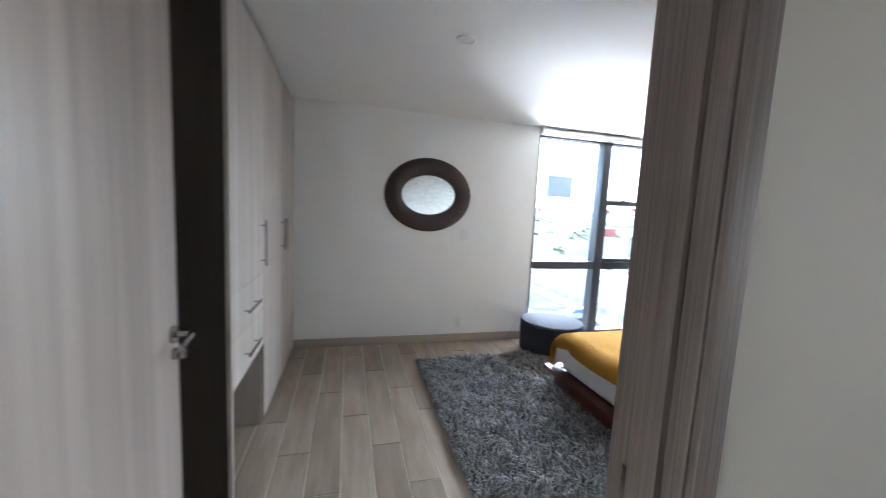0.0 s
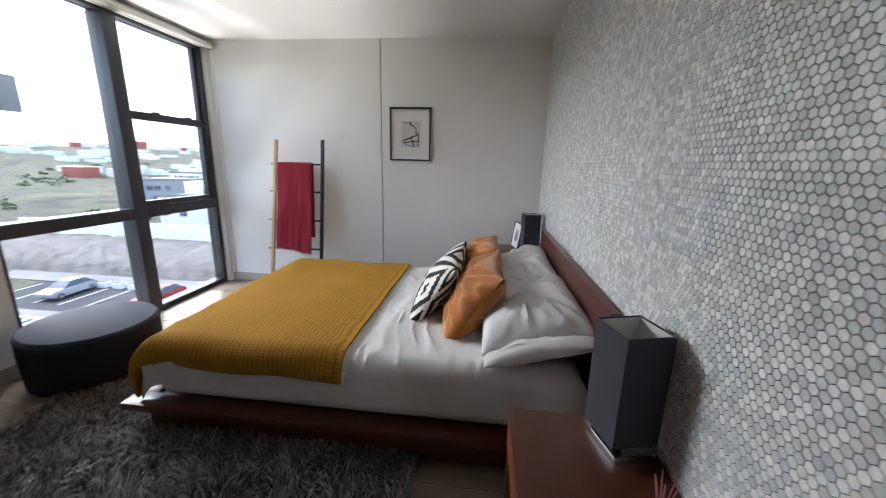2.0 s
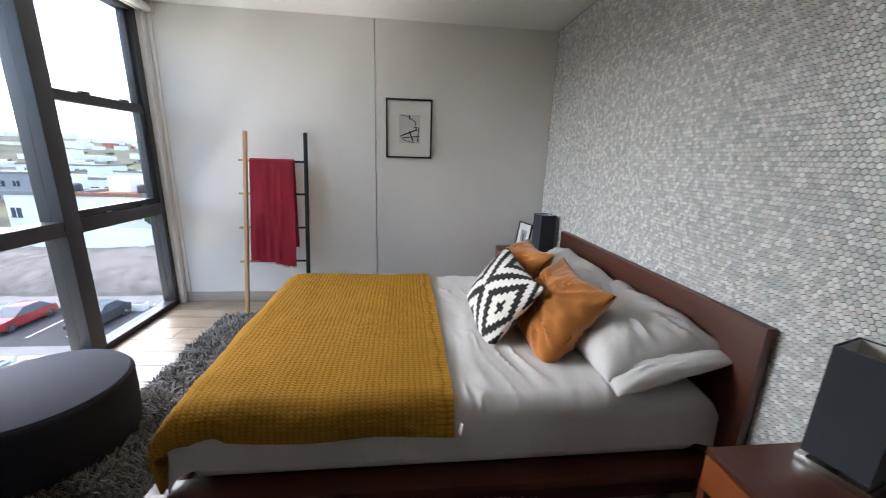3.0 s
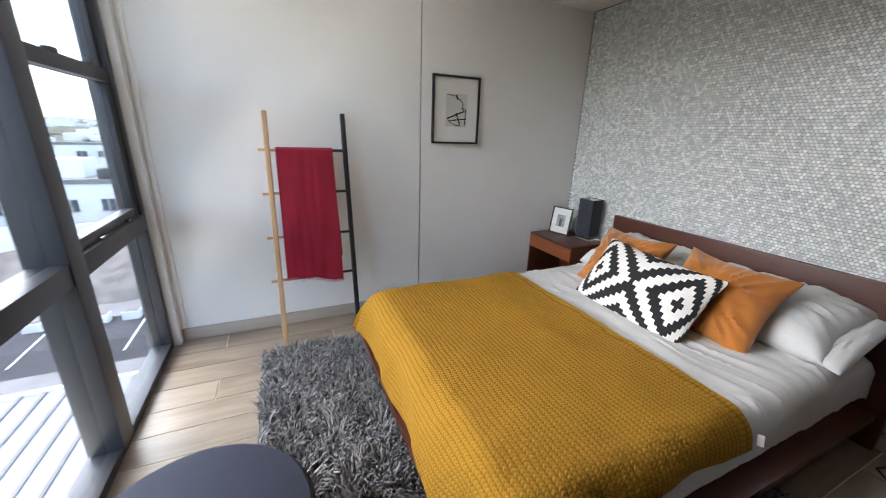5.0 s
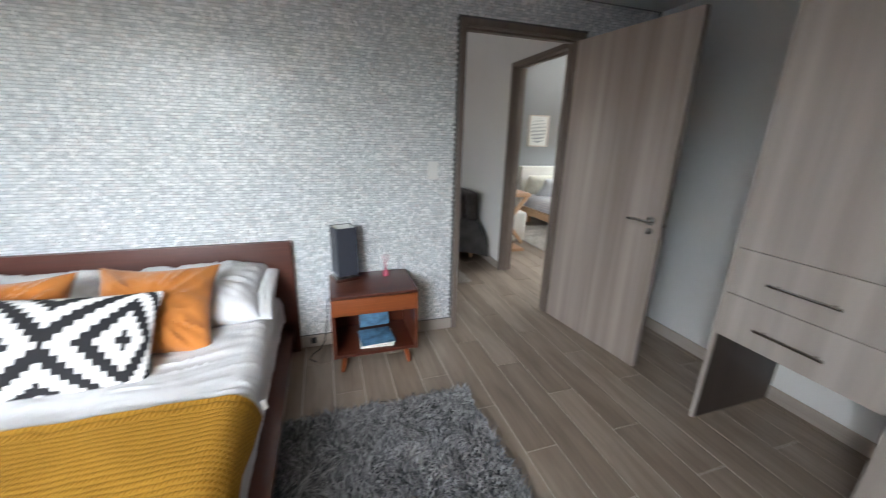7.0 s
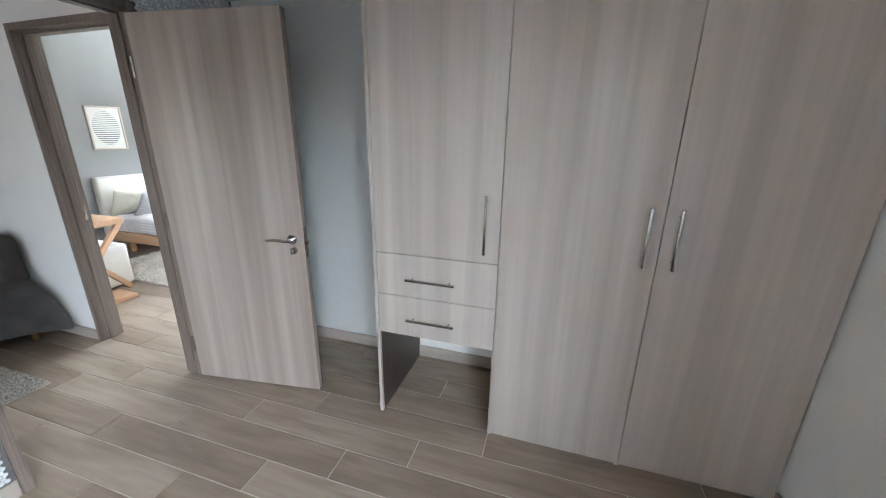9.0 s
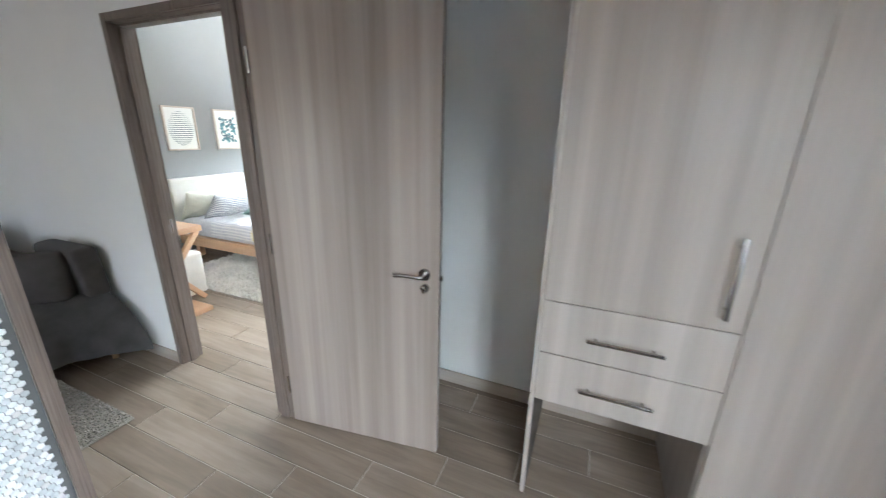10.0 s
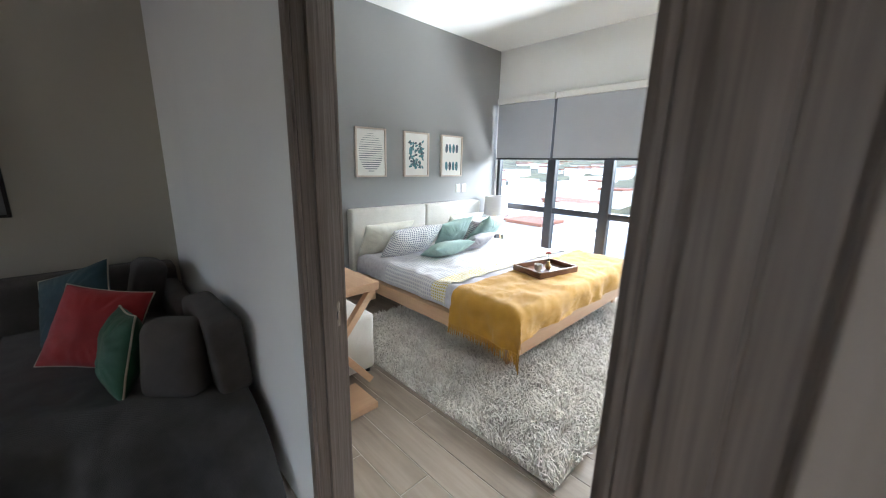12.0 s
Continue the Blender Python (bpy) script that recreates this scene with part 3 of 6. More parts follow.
part("strike_hole", box((0.593, D2Y0 + 0.001, 0.955), (0.607, D2Y0 + 0.0032, 0.985), 0.001), M["black"], fr2)


def lever(parent, side):
    """A lever handle with a round rose and a cylinder below, on one face of a leaf (face at y = 0, facing side)."""
    s = side
    h = part("door_handle", tube((0, 0, 0), (0, s * 0.010, 0), 0.027, n=28), M["steel"], parent, "brushed steel lever handle")
    part("neck", tube((0, s * 0.010, 0), (0, s * 0.05, 0), 0.0095), M["steel"], h)
    part("grip", sweep([(0, s * 0.045, 0), (-0.012, s * 0.052, 0.0), (-0.04, s * 0.054, 0.002), (-0.08, s * 0.053, 0.003), (-0.125, s * 0.051, -0.002)], 0.0088, 12), M["steel"], h)
    cyl = part("cylinder", tube((0.004, 0, -0.062), (0.004, s * 0.016, -0.062), 0.019, n=24), M["steel"], parent)
    part("key_turn", box((-0.004, s * 0.016, -0.078), (0.012, s * 0.034, -0.046), 0.004), M["steel"], cyl)
    return h, cyl


# the open bedroom door, hinged on its west side
hinge = Vector((DX0 + 0.012, HEX_Y + 0.008, 0))
free = Vector((0.672, 2.322, 0))
ang = math.degrees(math.atan2(free.y - hinge.y, free.x - hinge.x))
LEAF = (free - hinge).length
leaf = thing("door_1", "open grey-brown wood-grain flush bedroom door", "door", pose(hinge.x, hinge.y, 0, 0, 0, ang))
part("leaf", box((0, 0.0, 0.012), (LEAF, 0.038, 2.095), 0.002), M["door_oak"], leaf)
for face, s in ((0.038, 1), (0.0, -1)):
    h, c = lever(leaf, s)
    for o in (h, c):
        o.matrix_basis = pose(LEAF - 0.065, face, 0.985)
part("latch", box((LEAF, 0.010, 0.955), (LEAF + 0.012, 0.028, 0.975), 0.003), M["steel"], leaf, "steel latch bolt")
part("latch_plate", box((LEAF, 0.006, 0.88), (LEAF + 0.002, 0.032, 1.05), 0.0005), M["steel"], leaf)
for z in (0.25, 1.05, 1.85):
    part("hinge", tube((-0.004, -0.006, z - 0.05), (-0.004, -0.006, z + 0.05), 0.006), M["steel"], leaf)

# the second bedroom's door, swung back against its wall out of sight
leaf2 = thing("door_2", "open wood-grain door of the second bedroom", "door", pose(0.56, D2Y1 - 0.004, 0, 0, 0, 181))
part("leaf", box((0, -0.038, 0.012), (0.80, 0.0, 2.095), 0.002), M["door_oak"], leaf2)
h, c = lever(leaf2, -1)
for o in (h, c):
    o.matrix_basis = pose(0.735, -0.038, 0.985)

# ---- north window ----
win = thing("window_1", "floor-to-ceiling graphite aluminium window with four panes", "window")
win["kind"] = "structure"
GY = 4.735
for nm, lo, hi in (("frame", (WX0, 4.69, 0), (WX0 + 0.045, 4.79, 2.31)), ("frame", (WX1 - 0.05, 4.69, 0), (WX1, 4.79, 2.31)),
                   ("frame", (WX0 + 0.045, 4.69, 0.0), (WX1 - 0.05, 4.79, 0.045)), ("frame", (WX0 + 0.045, 4.69, 2.25), (WX1 - 0.05, 4.79, 2.31)),
                   ("mullion", (4.01, 4.675, 0.045), (4.12, 4.80, 2.25)),
                   ("transom", (WX0 + 0.045, 4.68, 0.795), (4.01, 4.79, 0.88)), ("transom", (4.12, 4.68, 0.795), (WX1 - 0.05, 4.79, 0.88)),
                   ("sash_rail", (4.12, 4.70, 1.555), (WX1 - 0.05, 4.76, 1.615)), ("sash_stile", (4.12, 4.705, 0.88), (4.15, 4.755, 1.555)),
                   ("sash_stile", (WX1 - 0.095, 4.705, 0.88), (WX1 - 0.05, 4.755, 1.555)), ("sash_rail", (4.15, 4.705, 0.88), (WX1 - 0.095, 4.755, 0.925)),
                   ("sash_stile", (WX1 - 0.085, 4.715, 1.615), (WX1 - 0.05, 4.76, 2.25))):
    part(nm, box(lo, hi, 0.004), M["alu"], win)
for lo, hi in (((WX0 + 0.045, GY, 0.045), (4.01, GY + 0.006, 0.795)), ((WX0 + 0.045, GY, 0.88), (4.01, GY + 0.006, 2.25)), ((4.12, GY, 0.045), (WX1 - 0.05, GY + 0.006, 0.795)),
               ((4.15, GY - 0.01, 0.925), (WX1 - 0.095, GY - 0.004, 1.555)), ((4.12, GY, 1.615), (WX1 - 0.085, GY + 0.006, 2.25))):
    pane = part("pane", box(lo, hi), M["glass"], win, smooth=False)
    pane.visible_shadow = False
for x in (4.33, 4.66):
    part("sash_latch", box((x, 4.69, 1.612), (x + 0.06, 4.72, 1.628), 0.003), M["alu"], win)
    part("sash_latch", box((x, 4.685, 0.885), (x + 0.05, 4.705, 0.895), 0.003), M["steel"], win)

blind = thing("roller_blind", "white roller blind rolled up under the ceiling", "blind")
bm = tube((WX0 + 0.02, 4.628, 2.296), (EAST - 0.02, 4.628, 2.296), 0.029, n=24)
part("roll", bm, M["white_plastic"], blind)
for x in (WX0 + 0.005, EAST - 0.02):
    part("bracket", box((x, 4.59, 2.262), (x + 0.016, NORTH, CEIL), 0.003), M["white_plastic"], blind)
part("hem_bar", box((WX0 + 0.03, 4.652, 2.262), (WX1 - 0.01, 4.664, 2.285), 0.003), M["white_plastic"], blind)

# ---- recessed ceiling spots ----
for x, y in ((1.80, 3.05), (3.92, 3.10)):
    d = thing("ceiling_spot", "white recessed ceiling downlight, switched off", "ceiling light", pose(x, y, CEIL), group="bedroom ceiling spots")
    part("trim_ring", lathe([(0.056, 0.0), (0.056, -0.006), (0.05, -0.009), (0.042, -0.007), (0.040, 0.0)], 40), M["white_plastic"], d)
    part("lens", lathe([(0.0, -0.002), (0.040, -0.002)], 32), M["lens"], d)


def wall_plate(name, label, m, kind):
    """A switch or socket plate facing its own -y."""
    p = thing(name, label, "switch" if kind != "socket" else "socket", m)
    part("plate", box((-0.037, -0.008, -0.058), (0.037, 0, 0.058), 0.004), M["white_plastic"], p)
    if kind == "socket":
        for z in (-0.022, 0.022):
            s = part("outlet", box((-0.02, -0.0105, z - 0.016), (0.02, -0.008, z + 0.016), 0.003), M["white_plastic"], p)
            for x in (-0.007, 0.007):
                part("slot", box((x - 0.0014, -0.0112, z - 0.004), (x + 0.0014, -0.0104, z + 0.006)), M["black"], s)
    else:
        for k in range(2 if kind == "double" else 1):
            x = -0.012 + 0.024 * k if kind == "double" else 0
            part("rocker", box((x - 0.010, -0.0125, -0.024), (x + 0.010, -0.008, 0.024), 0.002), M["white_plastic"], p)
    return p


wall_plate("wall_switch", "white switch plate under the oval mirror", pose(2.369, NORTH, 1.154), "single")
wall_plate("wall_socket", "white socket plate above the skirting", pose(2.353, NORTH, 0.215), "socket")
wall_plate("wall_switch", "white switch plate on the marble mosaic by the door", pose(1.826, HEX_Y + 0.004, 1.216, 0, 0, 180), "single")

# ---- wardrobe ----
WF, WD = 0.70, 0.60      # front plane and depth
WT = 2.30
Y0, Y1, Y2, Y3 = 2.755, 3.39, 4.02, 4.64
ward = thing("wardrobe", "built-in grey oak laminate wardrobe with two drawers over an open niche", "wardrobe")
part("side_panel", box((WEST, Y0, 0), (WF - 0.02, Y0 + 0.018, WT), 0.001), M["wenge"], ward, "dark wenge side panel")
part("side_edge", box((WF - 0.02, Y0, 0), (WF, Y0 + 0.018, WT), 0.001), M["oak"], ward)
part("divider", box((WEST, Y1 - 0.009, 0), (WF - 0.02, Y1 + 0.009, WT), 0.001), M["oak"], ward)
part("divider", box((WEST, Y2 - 0.009, 0), (WF - 0.02, Y2 + 0.009, WT), 0.001), M["oak"], ward)
part("niche_top", box((WEST, Y0 + 0.018, 0.525), (WF - 0.022, Y1 - 0.009, 0.543), 0.001), M["oak"], ward)
part("top_panel", box((WEST, Y0 + 0.018, WT - 0.018), (WF - 0.022, Y3, WT), 0.001), M["oak"], ward)
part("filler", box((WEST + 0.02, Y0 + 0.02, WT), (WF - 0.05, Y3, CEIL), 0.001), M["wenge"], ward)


def front(pname, y0, y1, z0, z1):
    return part(pname, box((WF - 0.02, y0 + 0.0018, z0 + 0.0018), (WF, y1 - 0.0018, z1 - 0.0018), 0.0012), M["oak"], ward)


def bar(parent, a, b):
    """A square bar pull on two posts, standing off the front."""
    a, b = Vector(a), Vector(b)
    d = (b - a).normalized()
    lo = Vector([min(p, q) for p, q in zip(a, b)]) + Vector((0.024, -0.006, -0.006))
    hi = Vector([max(p, q) for p, q in zip(a, b)]) + Vector((0.034, 0.006, 0.006))
    h = part("handle", box(lo, hi, 0.002), M["steel"], parent, "brushed steel bar handle")
    for p in (a + d * 0.025, b - d * 0.025):
        part("post", tube(p, p + Vector((0.028, 0, 0)), 0.0045, n=10), M["steel"], h)


d1 = front("door", Y0 + 0.018, Y1, 0.975, WT)
bar(d1, (WF, 3.325, 1.03), (WF, 3.325, 1.285))
for z0, z1, hz in ((0.75, 0.975, 0.852), (0.525, 0.75, 0.63)):
    dr = front("drawer", Y0 + 0.018, Y1, z0, z1)
    bar(dr, (WF, 2.945, hz), (WF, 3.185, hz))
d2 = front("door", Y1, Y2, 0.03, WT)
bar(d2, (WF, Y2 - 0.055, 1.045), (WF, Y2 - 0.055, 1.275))
d3 = front("door", Y2, Y3, 0.03, WT)
bar(d3, (WF, Y2 + 0.05, 1.045), (WF, Y2 + 0.05, 1.275))
part("plinth", box((WF - 0.05, Y1, 0), (WF - 0.03, Y3, 0.03), 0.001), M["oak"], ward)

# ---- oval mirror ----
mir = thing("oval_mirror", "oval mirror in a broad dark brown rounded wood frame", "mirror", pose(1.97, NORTH, 1.545, 90))
bm = bmesh.new()
ring = []
for a, b, z in ((0.275, 0.195, 0.002), (0.275, 0.195, 0.014), (0.285, 0.205, 0.024), (0.33, 0.252, 0.042), (0.38, 0.303, 0.044), (0.425, 0.347, 0.030), (0.445, 0.367, 0.010), (0.447, 0.369, 0.0)):
    ring.append([bm.verts.new((a * math.cos(6.28318 * k / 96), b * math.sin(6.28318 * k / 96), z)) for k in range(96)])
for p, q in zip(ring, ring[1:]):
    for k in range(96):
        bm.faces.new((p[k], p[(k + 1) % 96], q[(k + 1) % 96], q[k]))
part("frame", bm, M["mirror_frame"], mir)
bm = bmesh.new()
bm.faces.new([bm.verts.new((0.277 * math.cos(6.28318 * k / 96), 0.197 * math.sin(6.28318 * k / 96), 0.010)) for k in range(96)])
part("glass", bm, M["mirror"], mir, "silvered mirror glass", smooth=False)

# ---- bed ----
bed = thing("bed", "low cherry-stained platform bed with a plain headboard", "bed")
BX0, BX1, BY0, BY1 = 2.785, 4.395, 1.52, 3.60
part("headboard", box((2.755, 1.497, 0.0), (4.405, 1.537, 0.785), 0.003), M["cherry"], bed)
part("side_rail", box((BX0, BY0 + 0.02, 0.145), (BX0 + 0.10, BY1, 0.18), 0.003), M["cherry_y"], bed)
part("side_rail", box((BX1 - 0.10, BY0 + 0.02, 0.145), (BX1, BY1, 0.18), 0.003), M["cherry_y"], bed)
part("foot_rail", box((BX0 + 0.10, BY1 - 0.10, 0.145), (BX1 - 0.10, BY1, 0.18), 0.003), M["cherry"], bed)
part("slat_base", box((BX0 + 0.10, BY0 + 0.02, 0.14), (BX1 - 0.10, BY1 - 0.10, 0.172), 0.002), M["cherry"], bed)
for lo, hi in (((BX0 + 0.07, BY0 + 0.03, 0), (BX0 + 0.095, BY1 - 0.07, 0.145)), ((BX1 - 0.095, BY0 + 0.03, 0), (BX1 - 0.07, BY1 - 0.07, 0.145))):
    part("plinth", box(lo, hi, 0.002), M["cherry_y"], bed)
part("plinth", box((BX0 + 0.095, BY1 - 0.095, 0), (BX1 - 0.095, BY1 - 0.07, 0.145), 0.002), M["cherry"], bed)


def drape(x0, x1, y0, y1, top, r, over, sag=0.0, seed=0, wrinkle=0.004, freq=4.0, fold=0.0):
    """A cloth over a box, as a function of the unit square; over: how far it hangs at x0, x1, y0, y1."""
    def roll(s, lo, hi, olo, ohi):
        if s < lo + r and olo > 0:
            d, sign, edge = lo + r - s, -1, lo
        elif s > hi - r and ohi > 0:
            d, sign, edge = s - hi + r, 1, hi
        else:
            return s, 0.0
        if d < r * math.pi / 2:
            a = d / r
            return edge - sign * r + sign * r * math.sin(a), r * (1 - math.cos(a))
        return edge, r + d - r * math.pi / 2

    def fn(u, v):
        s = (x0 - over[0]) + u * (x1 + over[1] - x0 + over[0])
        q = (y0 - over[2]) + v * (y1 + over[3] - y0 + over[2])
        x, dx = roll(s, x0, x1, over[0], over[1])
        y, dy = roll(q, y0, y1, over[2], over[3])
        p = Vector((s * freq, q * freq, seed))
        w = wrinkle * (noise.noise(p) + 0.5 * noise.noise(p * 2.3) + 0.25 * noise.noise(p * 5.1))
        hang = min(1.0, (dx + dy) / 0.15)
        z = top - max(dx, dy) - 0.35 * min(dx, dy) + w * (1 - 0.7 * hang)
        out = fold * math.sin(11 * (s + q)) * hang + w * hang * 1.5
        if dx > 0:
            x += (1 if s > x1 - r else -1) * (out + 0.08 * min(dx, dy))
        if dy > 0:
            y += (1 if q > y1 - r else -1) * (out + 0.08 * min(dx, dy))
        return (x, y, z)
    return fn


def ripple(fn, amp, region):
    """Fine creases across the sheet, inside a region of the unit square."""
    def g(u, v):
        x, y, z = fn(u, v)
        k = max(0.0, min(1.0, (region[1] - v) / 0.08))
        warp = 0.10 * noise.noise(Vector((x * 2.6, y * 2.6, 1)))
        soft = noise.noise(Vector((x * 2.4 + 1.4 * y, (y + warp) * 13, 7)))
        fine = 1 - 4.5 * abs(noise.noise(Vector((x * 3.2 - 2.0 * y, (y + warp) * 17, 3))))
        sharp = max(0.0, fine) ** 1.5 * max(0.0, 0.45 + noise.noise(Vector((x * 5, y * 5, 11))))
        return (x, y, z + amp * k * (0.7 * soft + 1.1 * sharp))
    return g


MX0, MX1, MY0, MY1, MTOP = 2.845, 4.335, 1.54, 3.505, 0.465
mat_ = thing("mattress", "mattress made up in white cotton sheets", "bedding")
part("core", box((MX0 + 0.02, MY0 + 0.02, 0.182), (MX1 - 0.02, MY1 - 0.02, MTOP - 0.03), 0.06, 4), M["white_sheet"], mat_)
part("sheet", sheet(110, 200, ripple(drape(MX0, MX1, MY0, MY1, MTOP, 0.085, (0.18, 0.18, 0.18, 0.18), seed=3, wrinkle=0.006, freq=4.0, fold=0.004), 0.011, (0, 0.66))), M["white_sheet"], mat_, "creased white cotton sheet")

th = drape(MX0 - 0.012, MX1 + 0.018, 2.565, MY1 + 0.06, MTOP + 0.020, 0.105, (0.085, 0.17, 0.0, 0.225), seed=9, wrinkle=0.012, freq=3.0, fold=0.012)


def throw_fn(u, v):
    """The throw flares outwards as it falls over the foot."""
    x, y, z = th(u, v)
    k = max(0.0, y - MY1 + 0.02) / 0.08
    near = max(0.0, 1 - u / 0.30) ** 2
    return (x, y + min(1.0, k) * (0.16 * (1 - near) * max(0.0, MTOP - z) - 0.04 * near), max(z, 0.19))


throw_ = thing("bed_throw", "mustard yellow chunky knitted throw draped over the bed's foot", "throw")
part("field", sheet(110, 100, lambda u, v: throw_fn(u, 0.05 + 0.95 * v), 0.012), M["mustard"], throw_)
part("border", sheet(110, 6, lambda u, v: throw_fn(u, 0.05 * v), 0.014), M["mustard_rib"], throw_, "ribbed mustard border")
solid("sheet_tag", box((-0.010, -0.003, -0.02), (0.010, 0.003, 0.02), 0.0015), M["white_plastic"], "small white fabric label at the throw's corner", "label", pose(2.815, 2.545, 0.395, 12, 10, 20))


def cushion(name, material, w, h, t, m, label, seed=0, wr=0.006, group="", flat=2.2, pinch=0.07):
    return solid(name, pillow(w, h, t, seed, wr, flat=flat, pinch=pinch), material, label, "pillow", m, group)


for m_, seed_ in ((pose(3.24, 1.745, 0.565, 16, 0, 180), 1), (pose(3.93, 1.755, 0.565, 18, 0, 178), 2)):
    bp = thing("bed_pillow", "plump white cotton pillow lying against the headboard", "pillow", m_, group="white pillows")
    part("cover", pillow(0.68, 0.48, 0.215, seed_, 0.020, flat=4.2, pinch=0.035), M["white_sheet"], bp)
    part("hem", pillow(0.13, 0.475, 0.06, seed_ + 30, 0.012, n=24, flat=3.0, pinch=0.02), M["white_sheet"], bp, "flat open hem of the pillowcase", m=pose(0.335, 0.0, -0.012, 0, 8, 0))
cushion("orange_cushion", M["orange"], 0.49, 0.45, 0.21, pose(3.315, 2.025, 0.615, 54, 3, 181), "square ochre velvet cushion leaning on a white pillow", 3, 0.030, "ochre cushions", pinch=0.13)
cushion("orange_cushion", M["orange"], 0.49, 0.45, 0.21, pose(3.875, 2.04, 0.615, 52, -2, 177), "square ochre velvet cushion leaning on a white pillow", 4, 0.030, "ochre cushions", pinch=0.13)
cushion("patterned_cushion", M["ikat"], 0.69, 0.42, 0.17, pose(3.585, 2.235, 0.597, 54, 2, 178), "black and white diamond-patterned lumbar cushion", 5, 0.006)


# ---- nightstands ----
def nightstand(label):
    """Local: x across, y towards the room, z up; back at y = 0."""
    w, d, h, g = 0.525, 0.385, 0.53, 0.020
    n = thing("nightstand", label, "nightstand", group="pair of nightstands")
    part("top", box((-w / 2, 0, h - g), (w / 2, d, h), 0.002), M["cherry"], n)
    part("side", box((-w / 2, 0.002, 0.115), (-w / 2 + g, d - 0.004, h - g), 0.001), M["cherry_y"], n)
    part("side", box((w / 2 - g, 0.002, 0.115), (w / 2, d - 0.004, h - g), 0.001), M["cherry_y"], n)
    part("back", box((-w / 2 + g, 0.002, 0.115), (w / 2 - g, 0.012, h - g), 0.001), M["cherry"], n)
    part("shelf", box((-w / 2 + g, 0.012, 0.115), (w / 2 - g, d - 0.01, 0.135), 0.001), M["cherry"], n)
    part("drawer", box((-w / 2 + 0.003, d - 0.02, h - g - 0.108), (w / 2 - 0.003, d, h - g - 0.003), 0.002), M["cherry_lit"], n, "orange-brown cherry drawer front, light painted in")
    part("drawer_box", box((-w / 2 + g, 0.03, h - g - 0.10), (w / 2 - g, d - 0.02, h - g - 0.012), 0.001), M["cherry"], n)
    for sx in (-1, 1):
        for y, k in ((0.06, -0.3), (d - 0.065, 1)):
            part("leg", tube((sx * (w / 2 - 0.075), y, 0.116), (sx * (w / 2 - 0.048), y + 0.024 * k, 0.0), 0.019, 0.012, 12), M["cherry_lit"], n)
    return n


ns1 = nightstand("cherry-stained wooden nightstand with a drawer and open shelf by the door")
ns1.matrix_basis = pose(2.282, HEX_Y + 0.012, 0)
ns2 = copy_thing(ns1, pose(4.715, HEX_Y + 0.025, 0))
tagged(ns2, "cherry-stained wooden nightstand with a drawer and open shelf in the corner")


def square_tube(outer, inner, z0, z1):
    """An upright square sleeve, open at both ends."""
    bm = bmesh.new()
    rings = [[bm.verts.new((sx * r, sy * r, z)) for sx, sy in ((-1, -1), (1, -1), (1, 1), (-1, 1))] for r, z in ((outer, z0), (outer, z1), (inner, z1), (inner, z0))]
    for p, q in zip(rings, rings[1:] + rings[:1]):
        for k in range(4):
            bm.faces.new((p[k], p[(k + 1) % 4], q[(k + 1) % 4], q[k]))
    return bm


def table_lamp():
    l = thing("table_lamp", "lamp with a tall square slate linen shade, chrome base", "lamp", group="bedside lamps")
    part("base", box((-0.075, -0.06, 0), (0.075, 0.06, 0.024), 0.003), M["chrome"], l, "polished chrome block base")
    part("stem", tube((0, 0, 0.02), (0, 0, 0.10), 0.006), M["chrome"], l)
    a, z0, z1 = 0.066, 0.042, 0.352
    sh = part("shade", square_tube(a, a - 0.003, z0, z1), M["lamp_shade"], l, smooth=False)
    part("lining", square_tube(a - 0.004, a - 0.005, z0, z1 - 0.004), M["lamp_inner"], sh, "pale shade lining", smooth=False)
    part("socket", tube((0, 0, 0.10), (0, 0, 0.17), 0.016), M["black"], l)
    return l


lamp1 = table_lamp()
lamp1.matrix_basis = pose(2.437, 1.592, 0.53, 0, 0, 16)
lamp2 = copy_thing(lamp1, pose(4.60, 1.60, 0.53, 0, 0, 8))

# ---- things of the first bedroom ----
def photo_frame(m, label):
    p = thing("photo_frame", label, "photo frame", m)
    w, h, b = 0.20, 0.24, 0.011
    for lo, hi in (((-w / 2, 0, 0), (-w / 2 + b, 0.014, h)), ((w / 2 - b, 0, 0), (w / 2, 0.014, h)), ((-w / 2 + b, 0, 0), (w / 2 - b, 0.014, b)), ((-w / 2 + b, 0, h - b), (w / 2 - b, 0.014, h))):
        part("frame_bar", box(lo, hi, 0.001), M["black_wood"], p)
    part("mat", box((-w / 2 + b, 0.001, b), (w / 2 - b, 0.008, h - b)), M["paper"], p)
    ph = part("photo", box((-0.042, 0.008, 0.066), (0.042, 0.0095, 0.172)), M["photo_grey"], p, "grey photograph of a tall building")
    part("tower", box((-0.014, 0.0095, 0.068), (0.014, 0.0101, 0.14)), M["ink_grey"], ph)
    part("easel", box((-0.02, -0.05, 0.0), (0.02, -0.047, 0.15), 0.001, m=pose(0, 0.042, 0.0, 0)), M["black_wood"], p)
    return p


M["photo_grey"] = plain("photo paper", (0.38, 0.40, 0.43), 0.35, 0, 0.35, 30, 200, 0.0)
M["ink_grey"] = plain("photo shadow", (0.10, 0.11, 0.13), 0.35, 0, 0.3, 80, 200, 0.0)
photo_frame(pose(4.83, 1.70, 0.532, 9, 0, 14), "small black picture frame with a white mat on the nightstand")

